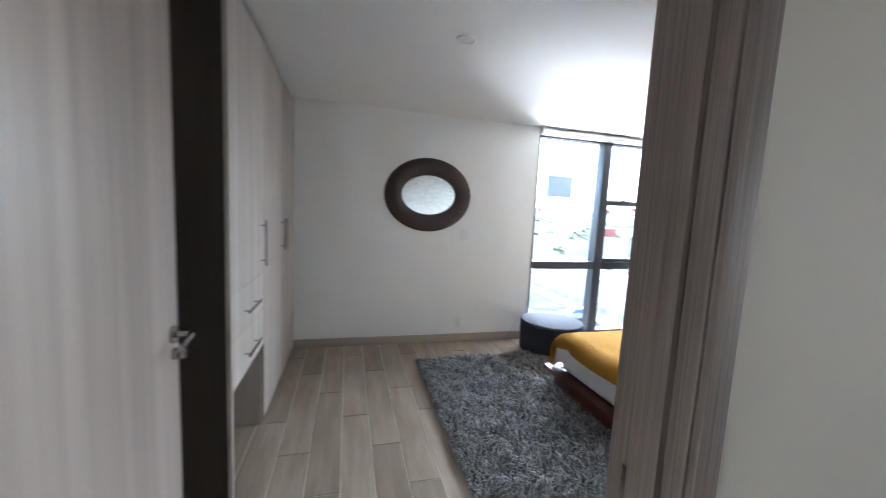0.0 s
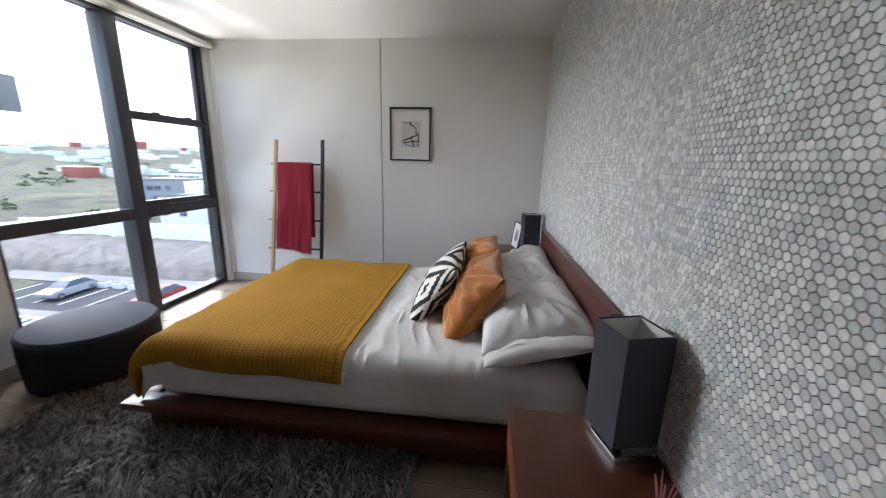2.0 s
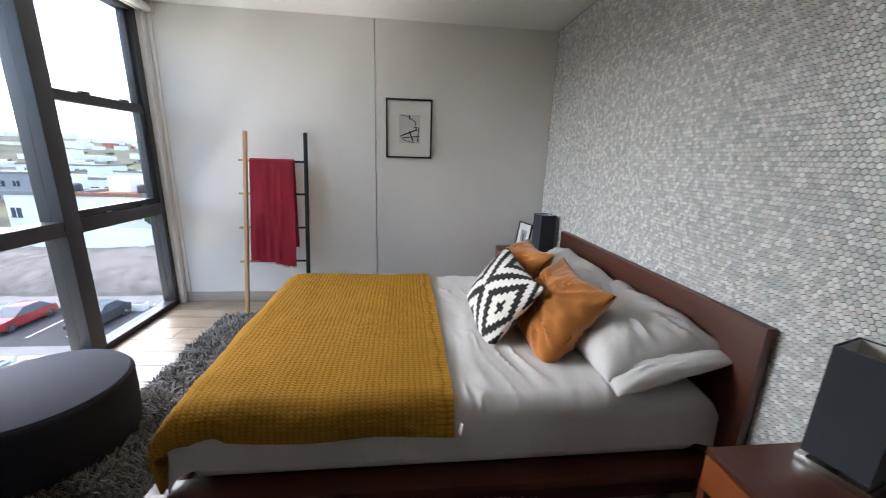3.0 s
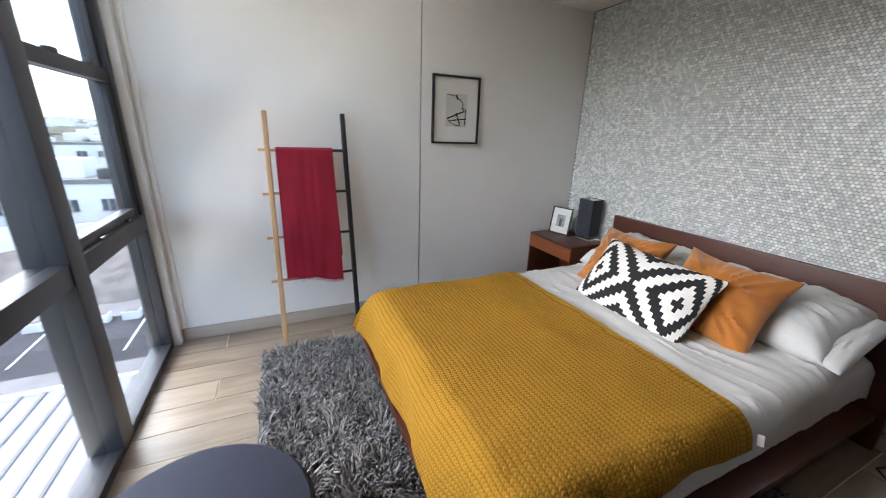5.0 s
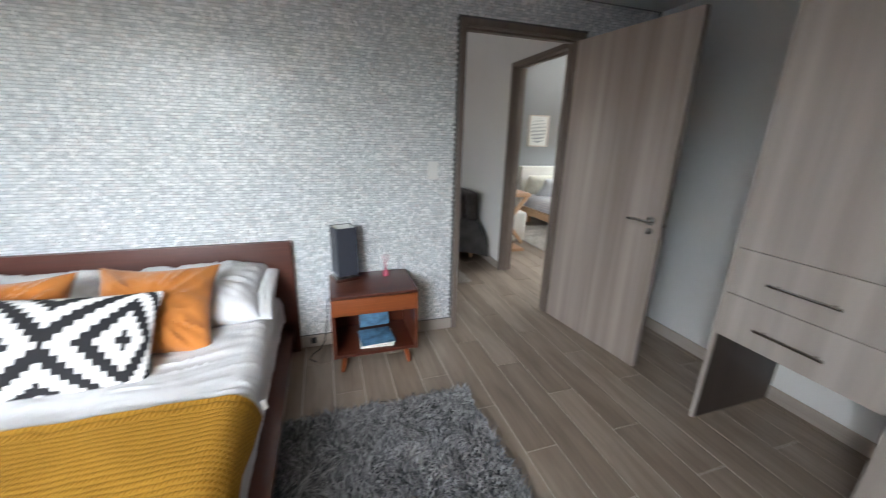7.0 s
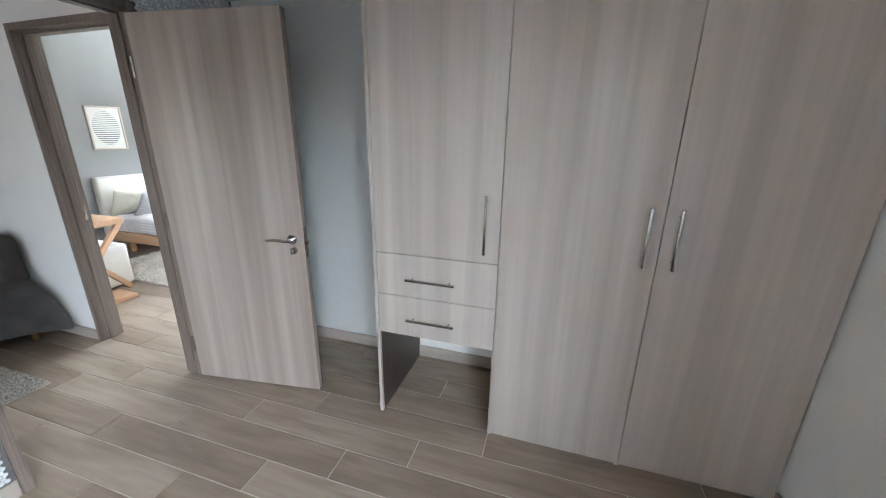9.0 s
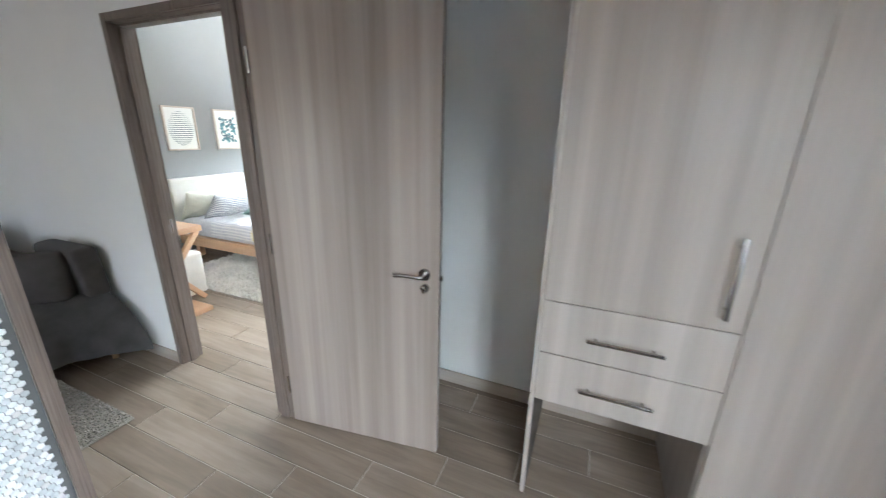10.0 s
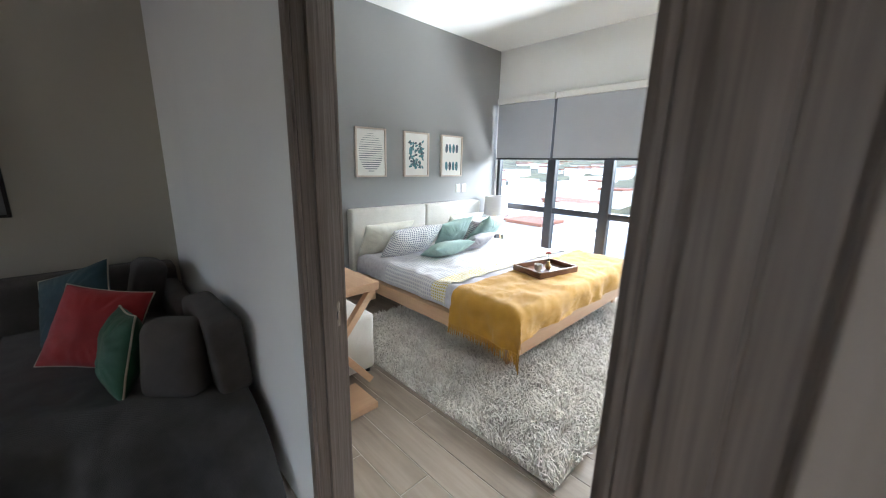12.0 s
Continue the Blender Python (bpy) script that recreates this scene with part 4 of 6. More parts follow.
# books and tray on the nightstands' shelves
M["book_blue"] = plain("blue cover", (0.10, 0.22, 0.34), 0.35, 0, 0.6, 14, 100, 0.0)
M["page"] = plain("paper pages", (0.74, 0.71, 0.64), 0.85, 0, 0.06, 30, 400, 0.1)
for k, (z, rot, col) in enumerate(((0.135, -4, "page"), (0.149, 3, "book_blue"))):
    bk = thing("magazine", "glossy magazine lying on the nightstand's lower shelf", "magazine", pose(2.27, 1.74, z, 0, 0, rot), group="magazines")
    part("pages", box((-0.105, -0.10, 0.001), (0.105, 0.10, 0.012), 0.001), M["page"], bk)
    part("cover", box((-0.107, -0.102, 0.012), (0.107, 0.102, 0.0135), 0.0005), M[col], bk)
lk = thing("magazine", "blue-covered magazine propped upright in the nightstand", "magazine", pose(2.26, 1.60, 0.162, 18, 0, 4), group="magazines")
part("pages", box((-0.10, -0.008, 0), (0.10, 0.0, 0.16), 0.001), M["page"], lk)
part("cover", box((-0.102, 0.0, 0), (0.102, 0.0015, 0.162), 0.0005), M["book_blue"], lk)
solid("magazine", box((-0.12, -0.09, 0), (0.12, 0.09, 0.012), 0.002), M["ink_grey"], "dark magazine on the corner nightstand's shelf", "magazine", pose(4.68, 1.75, 0.135, 0, 0, 12), group="magazines")

# pink scent diffuser
M["pink_glass"] = plain("pink glass", (0.45, 0.08, 0.12), 0.12, 0, 0.1, 20, 100, 0.0, coat=0.4)
M["reed"] = plain("pink reeds", (0.50, 0.16, 0.20), 0.7, 0, 0.1)
df = thing("scent_diffuser", "small pink glass scent bottle with reeds", "diffuser", pose(2.175, 1.60, 0.53))
part("bottle", lathe([(0.0, 0.0), (0.020, 0.0), (0.022, 0.004), (0.022, 0.024), (0.015, 0.034), (0.009, 0.042), (0.009, 0.052), (0.0, 0.052)], 28), M["pink_glass"], df)
for k in range(5):
    a = k * 1.257
    part("reed", tube((0.003 * math.cos(a), 0.003 * math.sin(a), 0.045), (0.022 * math.cos(a), 0.022 * math.sin(a), 0.145), 0.0016, n=6), M["reed"], df)

# lamp cord
solid("lamp_cord", sweep([(2.56, 1.515, 0.36), (2.575, 1.51, 0.2), (2.60, 1.52, 0.05), (2.63, 1.55, 0.008), (2.68, 1.60, 0.006), (2.70, 1.66, 0.006), (2.66, 1.70, 0.006)], 0.004, 6), M["black"], "black lamp cord hanging to the floor by the bed", "cord")
solid("plug", box((2.655, 1.50, 0.045), (2.69, 1.535, 0.075), 0.006), M["black"], "black power plug at the foot of the wall", "plug")

# ---- framed drawing ----
art = thing("framed_drawing", "black-framed abstract ink drawing in a wide white mat", "picture", pose(EAST, 2.712, 1.53, 0, 0, -90))
# local: x along the wall, -y into the room
W, H, B = 0.385, 0.475, 0.014
for lo, hi in (((-W / 2, -0.024, -H / 2), (-W / 2 + B, 0, H / 2)), ((W / 2 - B, -0.024, -H / 2), (W / 2, 0, H / 2)), ((-W / 2 + B, -0.024, -H / 2), (W / 2 - B, 0, -H / 2 + B)), ((-W / 2 + B, -0.024, H / 2 - B), (W / 2 - B, 0, H / 2))):
    part("frame_bar", box(lo, hi, 0.0015), M["black_wood"], art)
part("mat", box((-W / 2 + B, -0.010, -H / 2 + B), (W / 2 - B, -0.002, H / 2 - B)), M["paper"], art, "white mat board")
M["drawing_paper"] = plain("grey drawing paper", (0.62, 0.60, 0.58), 0.8, 0, 0.06, 12, 200, 0.03)
pap = part("drawing", box((-0.082, -0.0115, -0.115), (0.092, -0.010, 0.115)), M["drawing_paper"], art)


def stroke(pts, w):
    """A brushed line as a thin flat ribbon in the picture's plane."""
    bm = bmesh.new()
    prev = None
    n = len(pts)
    for i, (x, z) in enumerate(pts):
        a, b = pts[max(i - 1, 0)], pts[min(i + 1, n - 1)]
        d = Vector((b[0] - a[0], b[1] - a[1]))
        nrm = Vector((-d.y, d.x)).normalized() * w * (0.7 + 0.5 * noise.noise(Vector((x * 60, z * 60, 3))))
        pair = (bm.verts.new((x + nrm.x, -0.0125, z + nrm.y)), bm.verts.new((x - nrm.x, -0.0125, z - nrm.y)))
        if prev:
            bm.faces.new((prev[0], pair[0], pair[1], prev[1]))
        prev = pair
    part("stroke", bm, M["ink"], pap, smooth=False)


def curve_pts(p0, p1, p2, n=12):
    return [((1 - t) ** 2 * p0[0] + 2 * t * (1 - t) * p1[0] + t * t * p2[0], (1 - t) ** 2 * p0[1] + 2 * t * (1 - t) * p1[1] + t * t * p2[1]) for t in [k / n for k in range(n + 1)]]


stroke(curve_pts((-0.075, 0.108), (-0.03, 0.105), (0.0, 0.096)), 0.0028)
stroke(curve_pts((0.0, 0.108), (0.006, 0.09), (0.008, 0.076)), 0.009)
stroke(curve_pts((0.008, 0.084), (0.04, 0.075), (0.056, 0.05)), 0.005)
stroke(curve_pts((0.056, 0.05), (0.05, 0.02), (0.066, -0.01)), 0.005)
stroke(curve_pts((-0.07, -0.058), (0.0, -0.03), (0.07, -0.002)), 0.007)
stroke(curve_pts((-0.07, -0.06), (-0.05, -0.10), (0.04, -0.108), 16), 0.004)
stroke(curve_pts((0.0, -0.02), (0.02, -0.06), (0.035, -0.10)), 0.008)
stroke(curve_pts((-0.06, -0.075), (0.02, -0.062), (0.085, -0.058)), 0.006)
stroke(curve_pts((0.08, 0.0), (0.075, -0.05), (0.075, -0.10)), 0.006)
stroke(curve_pts((0.04, 0.015), (0.08, 0.02), (0.085, -0.005)), 0.004)

# ---- blanket ladder ----
lad = thing("blanket_ladder", "leaning blanket ladder with one pine rail and one black rail", "ladder")
LB, LT = Vector((4.675, 4.028, 0.0)), Vector((4.935, 4.015, 1.462))
RB, RT = Vector((4.715, 3.545, 0.0)), Vector((4.945, 3.552, 1.466))


def rail(a, b, mat):
    d = (b - a).normalized()
    q = d.to_track_quat("Z", "Y").to_matrix().to_4x4()
    L = (b - a).length
    return box((-0.015, -0.013, 0), (0.015, 0.013, L), 0.006, 3, Matrix.Translation(a) @ q)


part("rail", rail(LB, LT, None), M["pine"], lad, "pale pine rail")
part("rail", rail(RB, RT, None), M["black_wood"], lad, "black painted rail")
for z in (1.235, 0.975, 0.705, 0.432):
    a, b = LB.lerp(LT, z / 1.462), RB.lerp(RT, z / 1.466)
    d = (b - a).normalized()
    mid = a.lerp(b, 0.22)
    part("rung", tube(a - d * 0.05, mid, 0.0085, n=12), M["pine"], lad, "pine half of a rung")
    part("rung", tube(mid, b + d * 0.012, 0.0085, n=12), M["black_wood"], lad, "black half of a rung")

# red throw over the top rung
top_a, top_b = LB.lerp(LT, 1.235 / 1.462), RB.lerp(RT, 1.235 / 1.466)


def red_fn(u, v):
    """u across, v along the cloth from the front hem over the rung to the back hem."""
    y = 3.972 - u * 0.335
    L = v * 1.54 - 0.82
    slope = 0.178
    base_x = 4.895 - 0.008
    wob = 0.010 * noise.noise(Vector((u * 3.0, v * 5, 2))) + 0.004 * noise.noise(Vector((u * 9, v * 3, 5)))
    if L < -0.02:
        s = -L - 0.02
        hem = 0.03 * (0.5 + noise.noise(Vector((u * 3.2, 0.3, 8)))) * min(1, s)
        return (base_x - 0.020 - slope * s * 0.86 - 0.012 + wob, y + 0.02 * s * (0.5 - u), 1.244 - s * (0.985 + 0.05 * u) - hem)
    if L > 0.02:
        s = L - 0.02
        return (base_x + 0.012 - slope * s * 0.7 + 0.35 * wob, y - 0.018 * s - 0.012 * s, 1.244 - s)
    a = (L + 0.02) / 0.04 * math.pi
    return (base_x - 0.004 - 0.016 * math.cos(a), y, 1.244 + 0.011 * math.sin(a))


red = thing("red_throw", "crimson wool throw folded over the ladder's top rung", "throw")
part("cloth", sheet(36, 110, red_fn, 0.006), M["red"], red)
bm = bmesh.new()
rng = random.Random(4)
for k in range(90):
    x, y, z = red_fn(k / 89, 0)
    add_tube(bm, (x, y, z + 0.002), (x + rng.uniform(-0.006, 0.006), y + rng.uniform(-0.004, 0.004), z - rng.uniform(0.012, 0.026)), 0.0013, 0.0005, 5)
fr = part("fringe", bm, M["red"], red, "short frayed fringe")
fr["kind"] = "stuff"

# ---- pouf ----
pf = thing("pouf", "round navy felt pouf with a lighter slate top", "pouf", pose(3.262, 4.28, 0) @ Matrix.Diagonal((1.01, 1.01, 0.83, 1)))
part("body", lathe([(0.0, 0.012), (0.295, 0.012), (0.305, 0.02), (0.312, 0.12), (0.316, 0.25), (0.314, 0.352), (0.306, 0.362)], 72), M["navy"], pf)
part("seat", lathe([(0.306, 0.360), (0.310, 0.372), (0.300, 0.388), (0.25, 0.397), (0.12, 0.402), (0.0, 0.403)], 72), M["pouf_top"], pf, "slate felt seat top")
part("piping", sweep([(0.312 * math.cos(6.28318 * k / 72), 0.312 * math.sin(6.28318 * k / 72), 0.362) for k in range(73)], 0.004, 6), M["navy"], pf)
part("foot", lathe([(0.0, 0.0), (0.25, 0.0), (0.25, 0.012), (0.0, 0.012)], 40), M["black"], pf)

# ---- grey shag rug ----
RX0, RX1, RY0, RY1 = 1.815, 4.62, 2.23, 4.17
rug = thing("shag_rug", "deep grey shag rug under the bed", "rug")
part("backing", box((RX0, RY0, 0.001), (RX1, RY1, 0.012), 0.004), M["rug_back"], rug)


def under_bed(x, y):
    return not (BX0 + 0.09 < x < BX1 - 0.09 and y < BY1 - 0.09)


me = tufts("pile", M["rug_grey"], (RX0, RX1, RY0, RY1), 0.010, 0.0115, 0.050, 1.15, "", "", 3, 0.5, 0.0047, under_bed)
pile = new("pile", me)
pile.parent = rug
tagged(pile, "long tufted grey pile", kind="stuff")

# ---- hall: sofa with cushions ----
M["sofa"] = cloth("charcoal sofa cloth", (0.088, 0.078, 0.074), 600, 0.92, 0.22, 0.4, 0.08)
M["sofa_throw"] = cloth("dark grey blanket", (0.085, 0.082, 0.080), 500, 0.95, 0.25, 0.45, 0.08)
M["cushion_red"] = cloth("red velvet", (0.40, 0.018, 0.022), 1000, 0.7, 0.2, 0.2, 0.12)
M["cushion_green"] = cloth("green velvet", (0.010, 0.085, 0.042), 1000, 0.7, 0.25, 0.2, 0.12)
M["cushion_teal"] = cloth("teal velvet", (0.010, 0.05, 0.068), 1000, 0.7, 0.25, 0.2, 0.12)
M["piping"] = cloth("cream piping", (0.60, 0.55, 0.46), 800)
M["beech"] = wood("beech", (0.58, 0.38, 0.22), (0.44, 0.26, 0.14), 2, 0.45, 70, 2.5, 0.05)

SX, SYF, SYB = 0.74, -0.06, SOUTH + 0.03
sofa = thing("corner_sofa", "charcoal fabric corner sofa with a chaise under a blanket", "sofa")


def prism(poly, z0, z1, r):
    """An upright block over a polygon, with its edges rounded."""
    bm = bmesh.new()
    lo, hi = [[bm.verts.new((x, y, z)) for x, y in poly] for z in (z0, z1)]
    bm.faces.new(lo[::-1])
    bm.faces.new(hi)
    for k in range(len(poly)):
        bm.faces.new((lo[k - 1], lo[k], hi[k], hi[k - 1]))
    bmesh.ops.bevel(bm, geom=bm.edges[:], offset=r, segments=4, profile=0.5, affect="EDGES", clamp_overlap=True)
    return bm


part("chaise_base", prism([(SX + 0.02, SYB), (1.66, SYB), (1.66, -0.52), (SX + 0.02, -0.04)], 0.11, 0.27, 0.03), M["sofa"], sofa)
part("chaise_seat", prism([(SX + 0.10, SYB + 0.24), (1.65, SYB + 0.24), (1.65, -0.66), (SX + 0.10, -0.25)], 0.27, 0.43, 0.05), M["sofa"], sofa)
part("seat_base", box((1.67, -1.25, 0.11), (3.25, SYB, 0.27), 0.03, 3), M["sofa"], sofa)
for x in (1.67, 2.46):
    part("seat_cushion", box((x, -1.23, 0.27), (x + 0.78, SYB + 0.24, 0.43), 0.05, 4), M["sofa"], sofa)
part("back", box((SX, SYB, 0.11), (3.25, SYB + 0.22, 0.70), 0.05, 4), M["sofa"], sofa)
part("arm", box((SX, SYB + 0.22, 0.11), (SX + 0.13, -0.42, 0.60), 0.045, 4), M["sofa"], sofa)
for x in (0.92, 1.70, 2.48):
    part("back_cushion", box((x, SYB + 0.20, 0.42), (x + 0.74, SYB + 0.36, 0.76), 0.06, 4, pose(0, 0, 0)), M["sofa"], sofa)
part("arm_cushion", box((-0.072, -0.26, -0.185), (0.072, 0.26, 0.185), 0.05, 5, pose(0.795, -0.48, 0.612, 0, 4, 2)), M["sofa"], sofa)
for x, y in ((0.84, -0.12), (1.56, -0.52), (1.60, -1.9), (3.15, -1.32), (3.15, -1.95), (0.84, -1.95)):
    part("leg", tube((x, y, 0.0), (x, y, 0.115), 0.018, 0.026, 14), M["beech"], sofa, "tapered beech leg")


def bl(u, v):
    """Blanket over the chaise's slanting end: u along the end from the wall, v from the seat over the edge to the hem."""
    edge = Vector((SX + 0.0 + 0.965 * u, -0.27 - 0.40 * u, 0.455 + 0.012 * math.sin(7 * u)))
    flare = 0.44 - 0.20 * min(1.0, 2.2 * u) + 0.03 * math.sin(17 * u + 1.0)
    n1, n2 = noise.noise(Vector((u * 5, v * 4, 17))), noise.noise(Vector((u * 13, v * 7, 4)))
    back = Vector((0.39 * min(1.0, 2.0 * u), 0.96, 0))
    if v < 0.4:
        p = edge - back * (0.4 - v) * 0.85
        p.z -= 0.012 * min(1.0, (0.4 - v) / 0.08)
        p.z += 0.010 * n1 + 0.005 * n2
    else:
        s_ = (v - 0.4) / 0.6
        drop = s_ * s_ * (1.6 - 0.6 * s_)
        p = edge + back * (flare * math.sin(s_ * 1.45) + 0.035 * n1 * s_ + 0.015 * n2 * s_)
        p.z -= 0.345 * drop * (1 + 0.06 * n1) + 0.02 * s_
    return (max(p.x, 0.705), p.y, p.z)


solid("blanket", sheet(80, 70, bl, 0.006), M["sofa_throw"], "dark grey blanket spread over the chaise's end", "blanket")


for m_, lab in ((pose(0.945, -1.66, 0.625, 0, -14, 4), "plump charcoal cushion leaning in the sofa's corner"), (pose(0.955, -0.43, 0.60, 0, -10, 48), "plump charcoal cushion standing against the sofa arm")):
    gc = thing("grey_cushion", lab, "cushion", m_, group="charcoal cushions")
    part("cover", box((-0.09, -0.135, -0.18), (0.09, 0.135, 0.18), 0.082, 6), M["sofa"], gc)
    part("seam", sweep([(0.0, 0.098 * math.cos(a_) + math.copysign(0.04, math.cos(a_)) * abs(math.cos(a_)) ** 0.3, 0.13 * math.sin(a_) + math.copysign(0.04, math.sin(a_)) * abs(math.sin(a_)) ** 0.3) for a_ in [k * 6.28318 / 48 for k in range(49)]], 0.003, 6), M["sofa"], gc)


def piped(name, material, w, t, m, label, seed):
    c = thing(name, label, "cushion", m)
    part("cover", pillow(w, w, t, seed, 0.01), material, c)
    pts = []
    h = w / 2
    for k in range(81):
        a = k / 20
        side, f = int(a) % 4, a - int(a)
        s = math.sin((2 * f - 1) * math.pi / 2)
        d = h * (1 - 0.07 * (1 - s * s))
        x, y = ((s * h, -d), (d, s * h), (-s * h, d), (-d, -s * h))[side]
        pts.append((x, y, 0.004 * noise.noise(Vector((x * 9, y * 9, seed)))))
    part("piping", sweep(pts, 0.0045, 6), M["piping"], c, "cream piped edge")
    return c


piped("teal_cushion", M["cushion_teal"], 0.44, 0.15, pose(1.29, -1.40, 0.64, 62, -20, 140), "dark teal velvet cushion with cream piping", 13)
piped("red_cushion", M["cushion_red"], 0.42, 0.20, pose(1.21, -1.04, 0.605, 60, 8, 144), "red velvet cushion with cream piping", 14)
piped("green_cushion", M["cushion_green"], 0.38, 0.16, pose(1.14, -0.70, 0.585, 74, -8, 96), "dark green velvet cushion with cream piping", 15)

# hall rug
M["hall_rug"] = shag("hall rug pile", (0.26, 0.24, 0.21), (0.52, 0.48, 0.42))
M["hall_rug_back"] = cloth("taupe rug weave", (0.40, 0.37, 0.32), 260, 0.95, 0.15, 0.6)
hr = thing("hall_rug", "flat taupe hall rug reaching under the sofa", "rug")
part("backing", box((1.14, -1.9, 0.001), (3.1, 0.66, 0.008), 0.003), M["hall_rug_back"], hr)
me = tufts("pile", M["hall_rug"], (1.145, 2.2, -1.0, 0.655), 0.006, 0.012, 0.014, 0.6, "", "", 8, 0.5, 0.005)
ob = new("pile", me)
ob.parent = hr
tagged(ob, "short taupe pile", kind="stuff")

# abstract painting
pt = thing("abstract_painting", "abstract painting of grey, orange and olive blocks in a black frame", "painting", pose(1.515, SOUTH, 1.09))
PWD, PH = 0.78, 1.08
M["p_olive"] = plain("olive paint", (0.22, 0.20, 0.03), 0.6, 0, 0.3, 8, 120, 0.2)
M["p_black"] = plain("black paint", (0.02, 0.02, 0.022), 0.6, 0, 0.3, 8, 120, 0.2)
M["p_grey"] = plain("grey paint", (0.20, 0.21, 0.23), 0.6, 0, 0.25, 8, 120, 0.2)
M["p_orange"] = plain("orange paint", (0.55, 0.095, 0.02), 0.6, 0, 0.15, 8, 120, 0.2)
M["p_pink"] = plain("salmon paint", (0.55, 0.22, 0.16), 0.6, 0, 0.15, 8, 120, 0.2)
for lo, hi in (((0, 0, 0), (0.018, 0.03, PH)), ((PWD - 0.018, 0, 0), (PWD, 0.03, PH)), ((0.018, 0, 0), (PWD - 0.018, 0.03, 0.018)), ((0.018, 0, PH - 0.018), (PWD - 0.018, 0.03, PH))):
    part("frame_bar", box(lo, hi, 0.002), M["black_wood"], pt)
cv = part("canvas", box((0.018, 0.002, 0.018), (PWD - 0.018, 0.018, PH - 0.018)), M["p_grey"], pt)
for nm, z0, z1 in (("p_olive", 0.80, PH - 0.02), ("p_black", 0.66, 0.80), ("p_orange", 0.33, 0.54)):
    part("colour_field", box((0.02, 0.018, z0), (PWD - 0.02, 0.0195, z1)), M[nm], cv)
part("colour_field", lathe([(0.0, 0.0), (0.15, 0.0), (0.15, 0.0015), (0.0, 0.0015)], 40), M["p_black"], cv, m=pose(0.15, 0.0195, 0.80, -90))
part("colour_field", lathe([(0.0, 0.0), (0.16, 0.0), (0.16, 0.0015), (0.0, 0.0015)], 40), M["rug_back_cream"], cv, m=pose(0.22, 0.018, 0.28, -90))
part("colour_field", lathe([(0.0, 0.0), (0.09, 0.0), (0.09, 0.0015), (0.0, 0.0015)], 40), M["p_pink"], cv, m=pose(0.13, 0.0195, 0.45, -90))

# ---- second bedroom ----
M["cream"] = cloth("cream upholstery", (0.66, 0.63, 0.57), 700, 0.9, 0.04, 0.25)
M["linen_print"] = cloth("printed grey linen", (0.56, 0.54, 0.56), 900, 0.9, 0.12, 0.15, 0.1, 26.0)
M["white_linen"] = cloth("white bed linen", (0.66, 0.64, 0.63), 1200, 0.9, 0.03, 0.1)
M["dotted"] = dotted("dotted linen", (0.76, 0.74, 0.72), (0.20, 0.22, 0.27), 34, 20)
M["dotted_band"] = dotted("yellow dotted cotton", (0.74, 0.72, 0.66), (0.58, 0.44, 0.05), 90, 7)
M["dotted_fine"] = dotted("fine dotted cotton", (0.68, 0.665, 0.65), (0.46, 0.455, 0.50), 64, 30)
M["mint"] = cloth("mint cotton", (0.36, 0.50, 0.46), 900, 0.85, 0.08, 0.2)
M["lilac_grey"] = cloth("grey cotton", (0.33, 0.31, 0.32), 900, 0.85, 0.08, 0.2)
M["butter"] = cloth("pale cream linen", (0.74, 0.71, 0.60), 900, 0.85, 0.06, 0.2)
M["yellow_throw"] = cloth("mustard wool", (0.60, 0.31, 0.035), 700, 0.9, 0.1, 0.3, 0.25)
M["light_oak"] = wood("light oak", (0.60, 0.38, 0.23), (0.46, 0.27, 0.155), 0, 0.45, 60, 2.5, 0.05)
M["light_oak_y"] = wood("light oak, lengthwise", (0.60, 0.38, 0.23), (0.46, 0.27, 0.155), 1, 0.45, 60, 2.5, 0.05)
M["blind_grey"] = plain("grey blind fabric", (0.42, 0.43, 0.46), 0.85, 0, 0.03, 3, 400, 0.08)
M["walnut"] = wood("walnut", (0.22, 0.10, 0.05), (0.12, 0.055, 0.028), 0, 0.4, 60, 3, 0.05)

b2 = thing("bed_2", "light oak platform bed with a two-part cream upholstered headboard", "bed")
QX0, QX1, QY1 = -3.0, -0.84, 0.20
mid = (QX0 + QX1) / 2
for x0, x1 in ((QX0 + 0.02, mid - 0.005), (mid + 0.005, QX1 - 0.005)):
    part("headboard", box((x0, SOUTH + 0.015, 0.20), (x1, SOUTH + 0.125, 0.985), 0.035, 4), M["cream"], b2, "cream upholstered headboard half")
part("side_rail", box((QX0, SOUTH + 0.13, 0.17), (QX0 + 0.06, QY1, 0.29), 0.006), M["light_oak_y"], b2)
part("side_rail", box((QX1 - 0.06, SOUTH + 0.13, 0.17), (QX1, QY1, 0.29), 0.006), M["light_oak_y"], b2)
part("foot_rail", box((QX0 + 0.06, QY1 - 0.06, 0.17), (QX1 - 0.06, QY1, 0.29), 0.006), M["light_oak"], b2)
part("slat_base", box((QX0 + 0.06, SOUTH + 0.13, 0.20), (QX1 - 0.06, QY1 - 0.06, 0.26)), M["light_oak"], b2)
for x in (QX0 + 0.12, QX1 - 0.12):
    for y in (SOUTH + 0.3, QY1 - 0.14):
        part("leg", box((x - 0.035, y - 0.035, 0), (x + 0.035, y + 0.035, 0.20), 0.006), M["light_oak"], b2)
duv = thing("duvet", "white and grey printed duvet with a yellow band", "bedding")
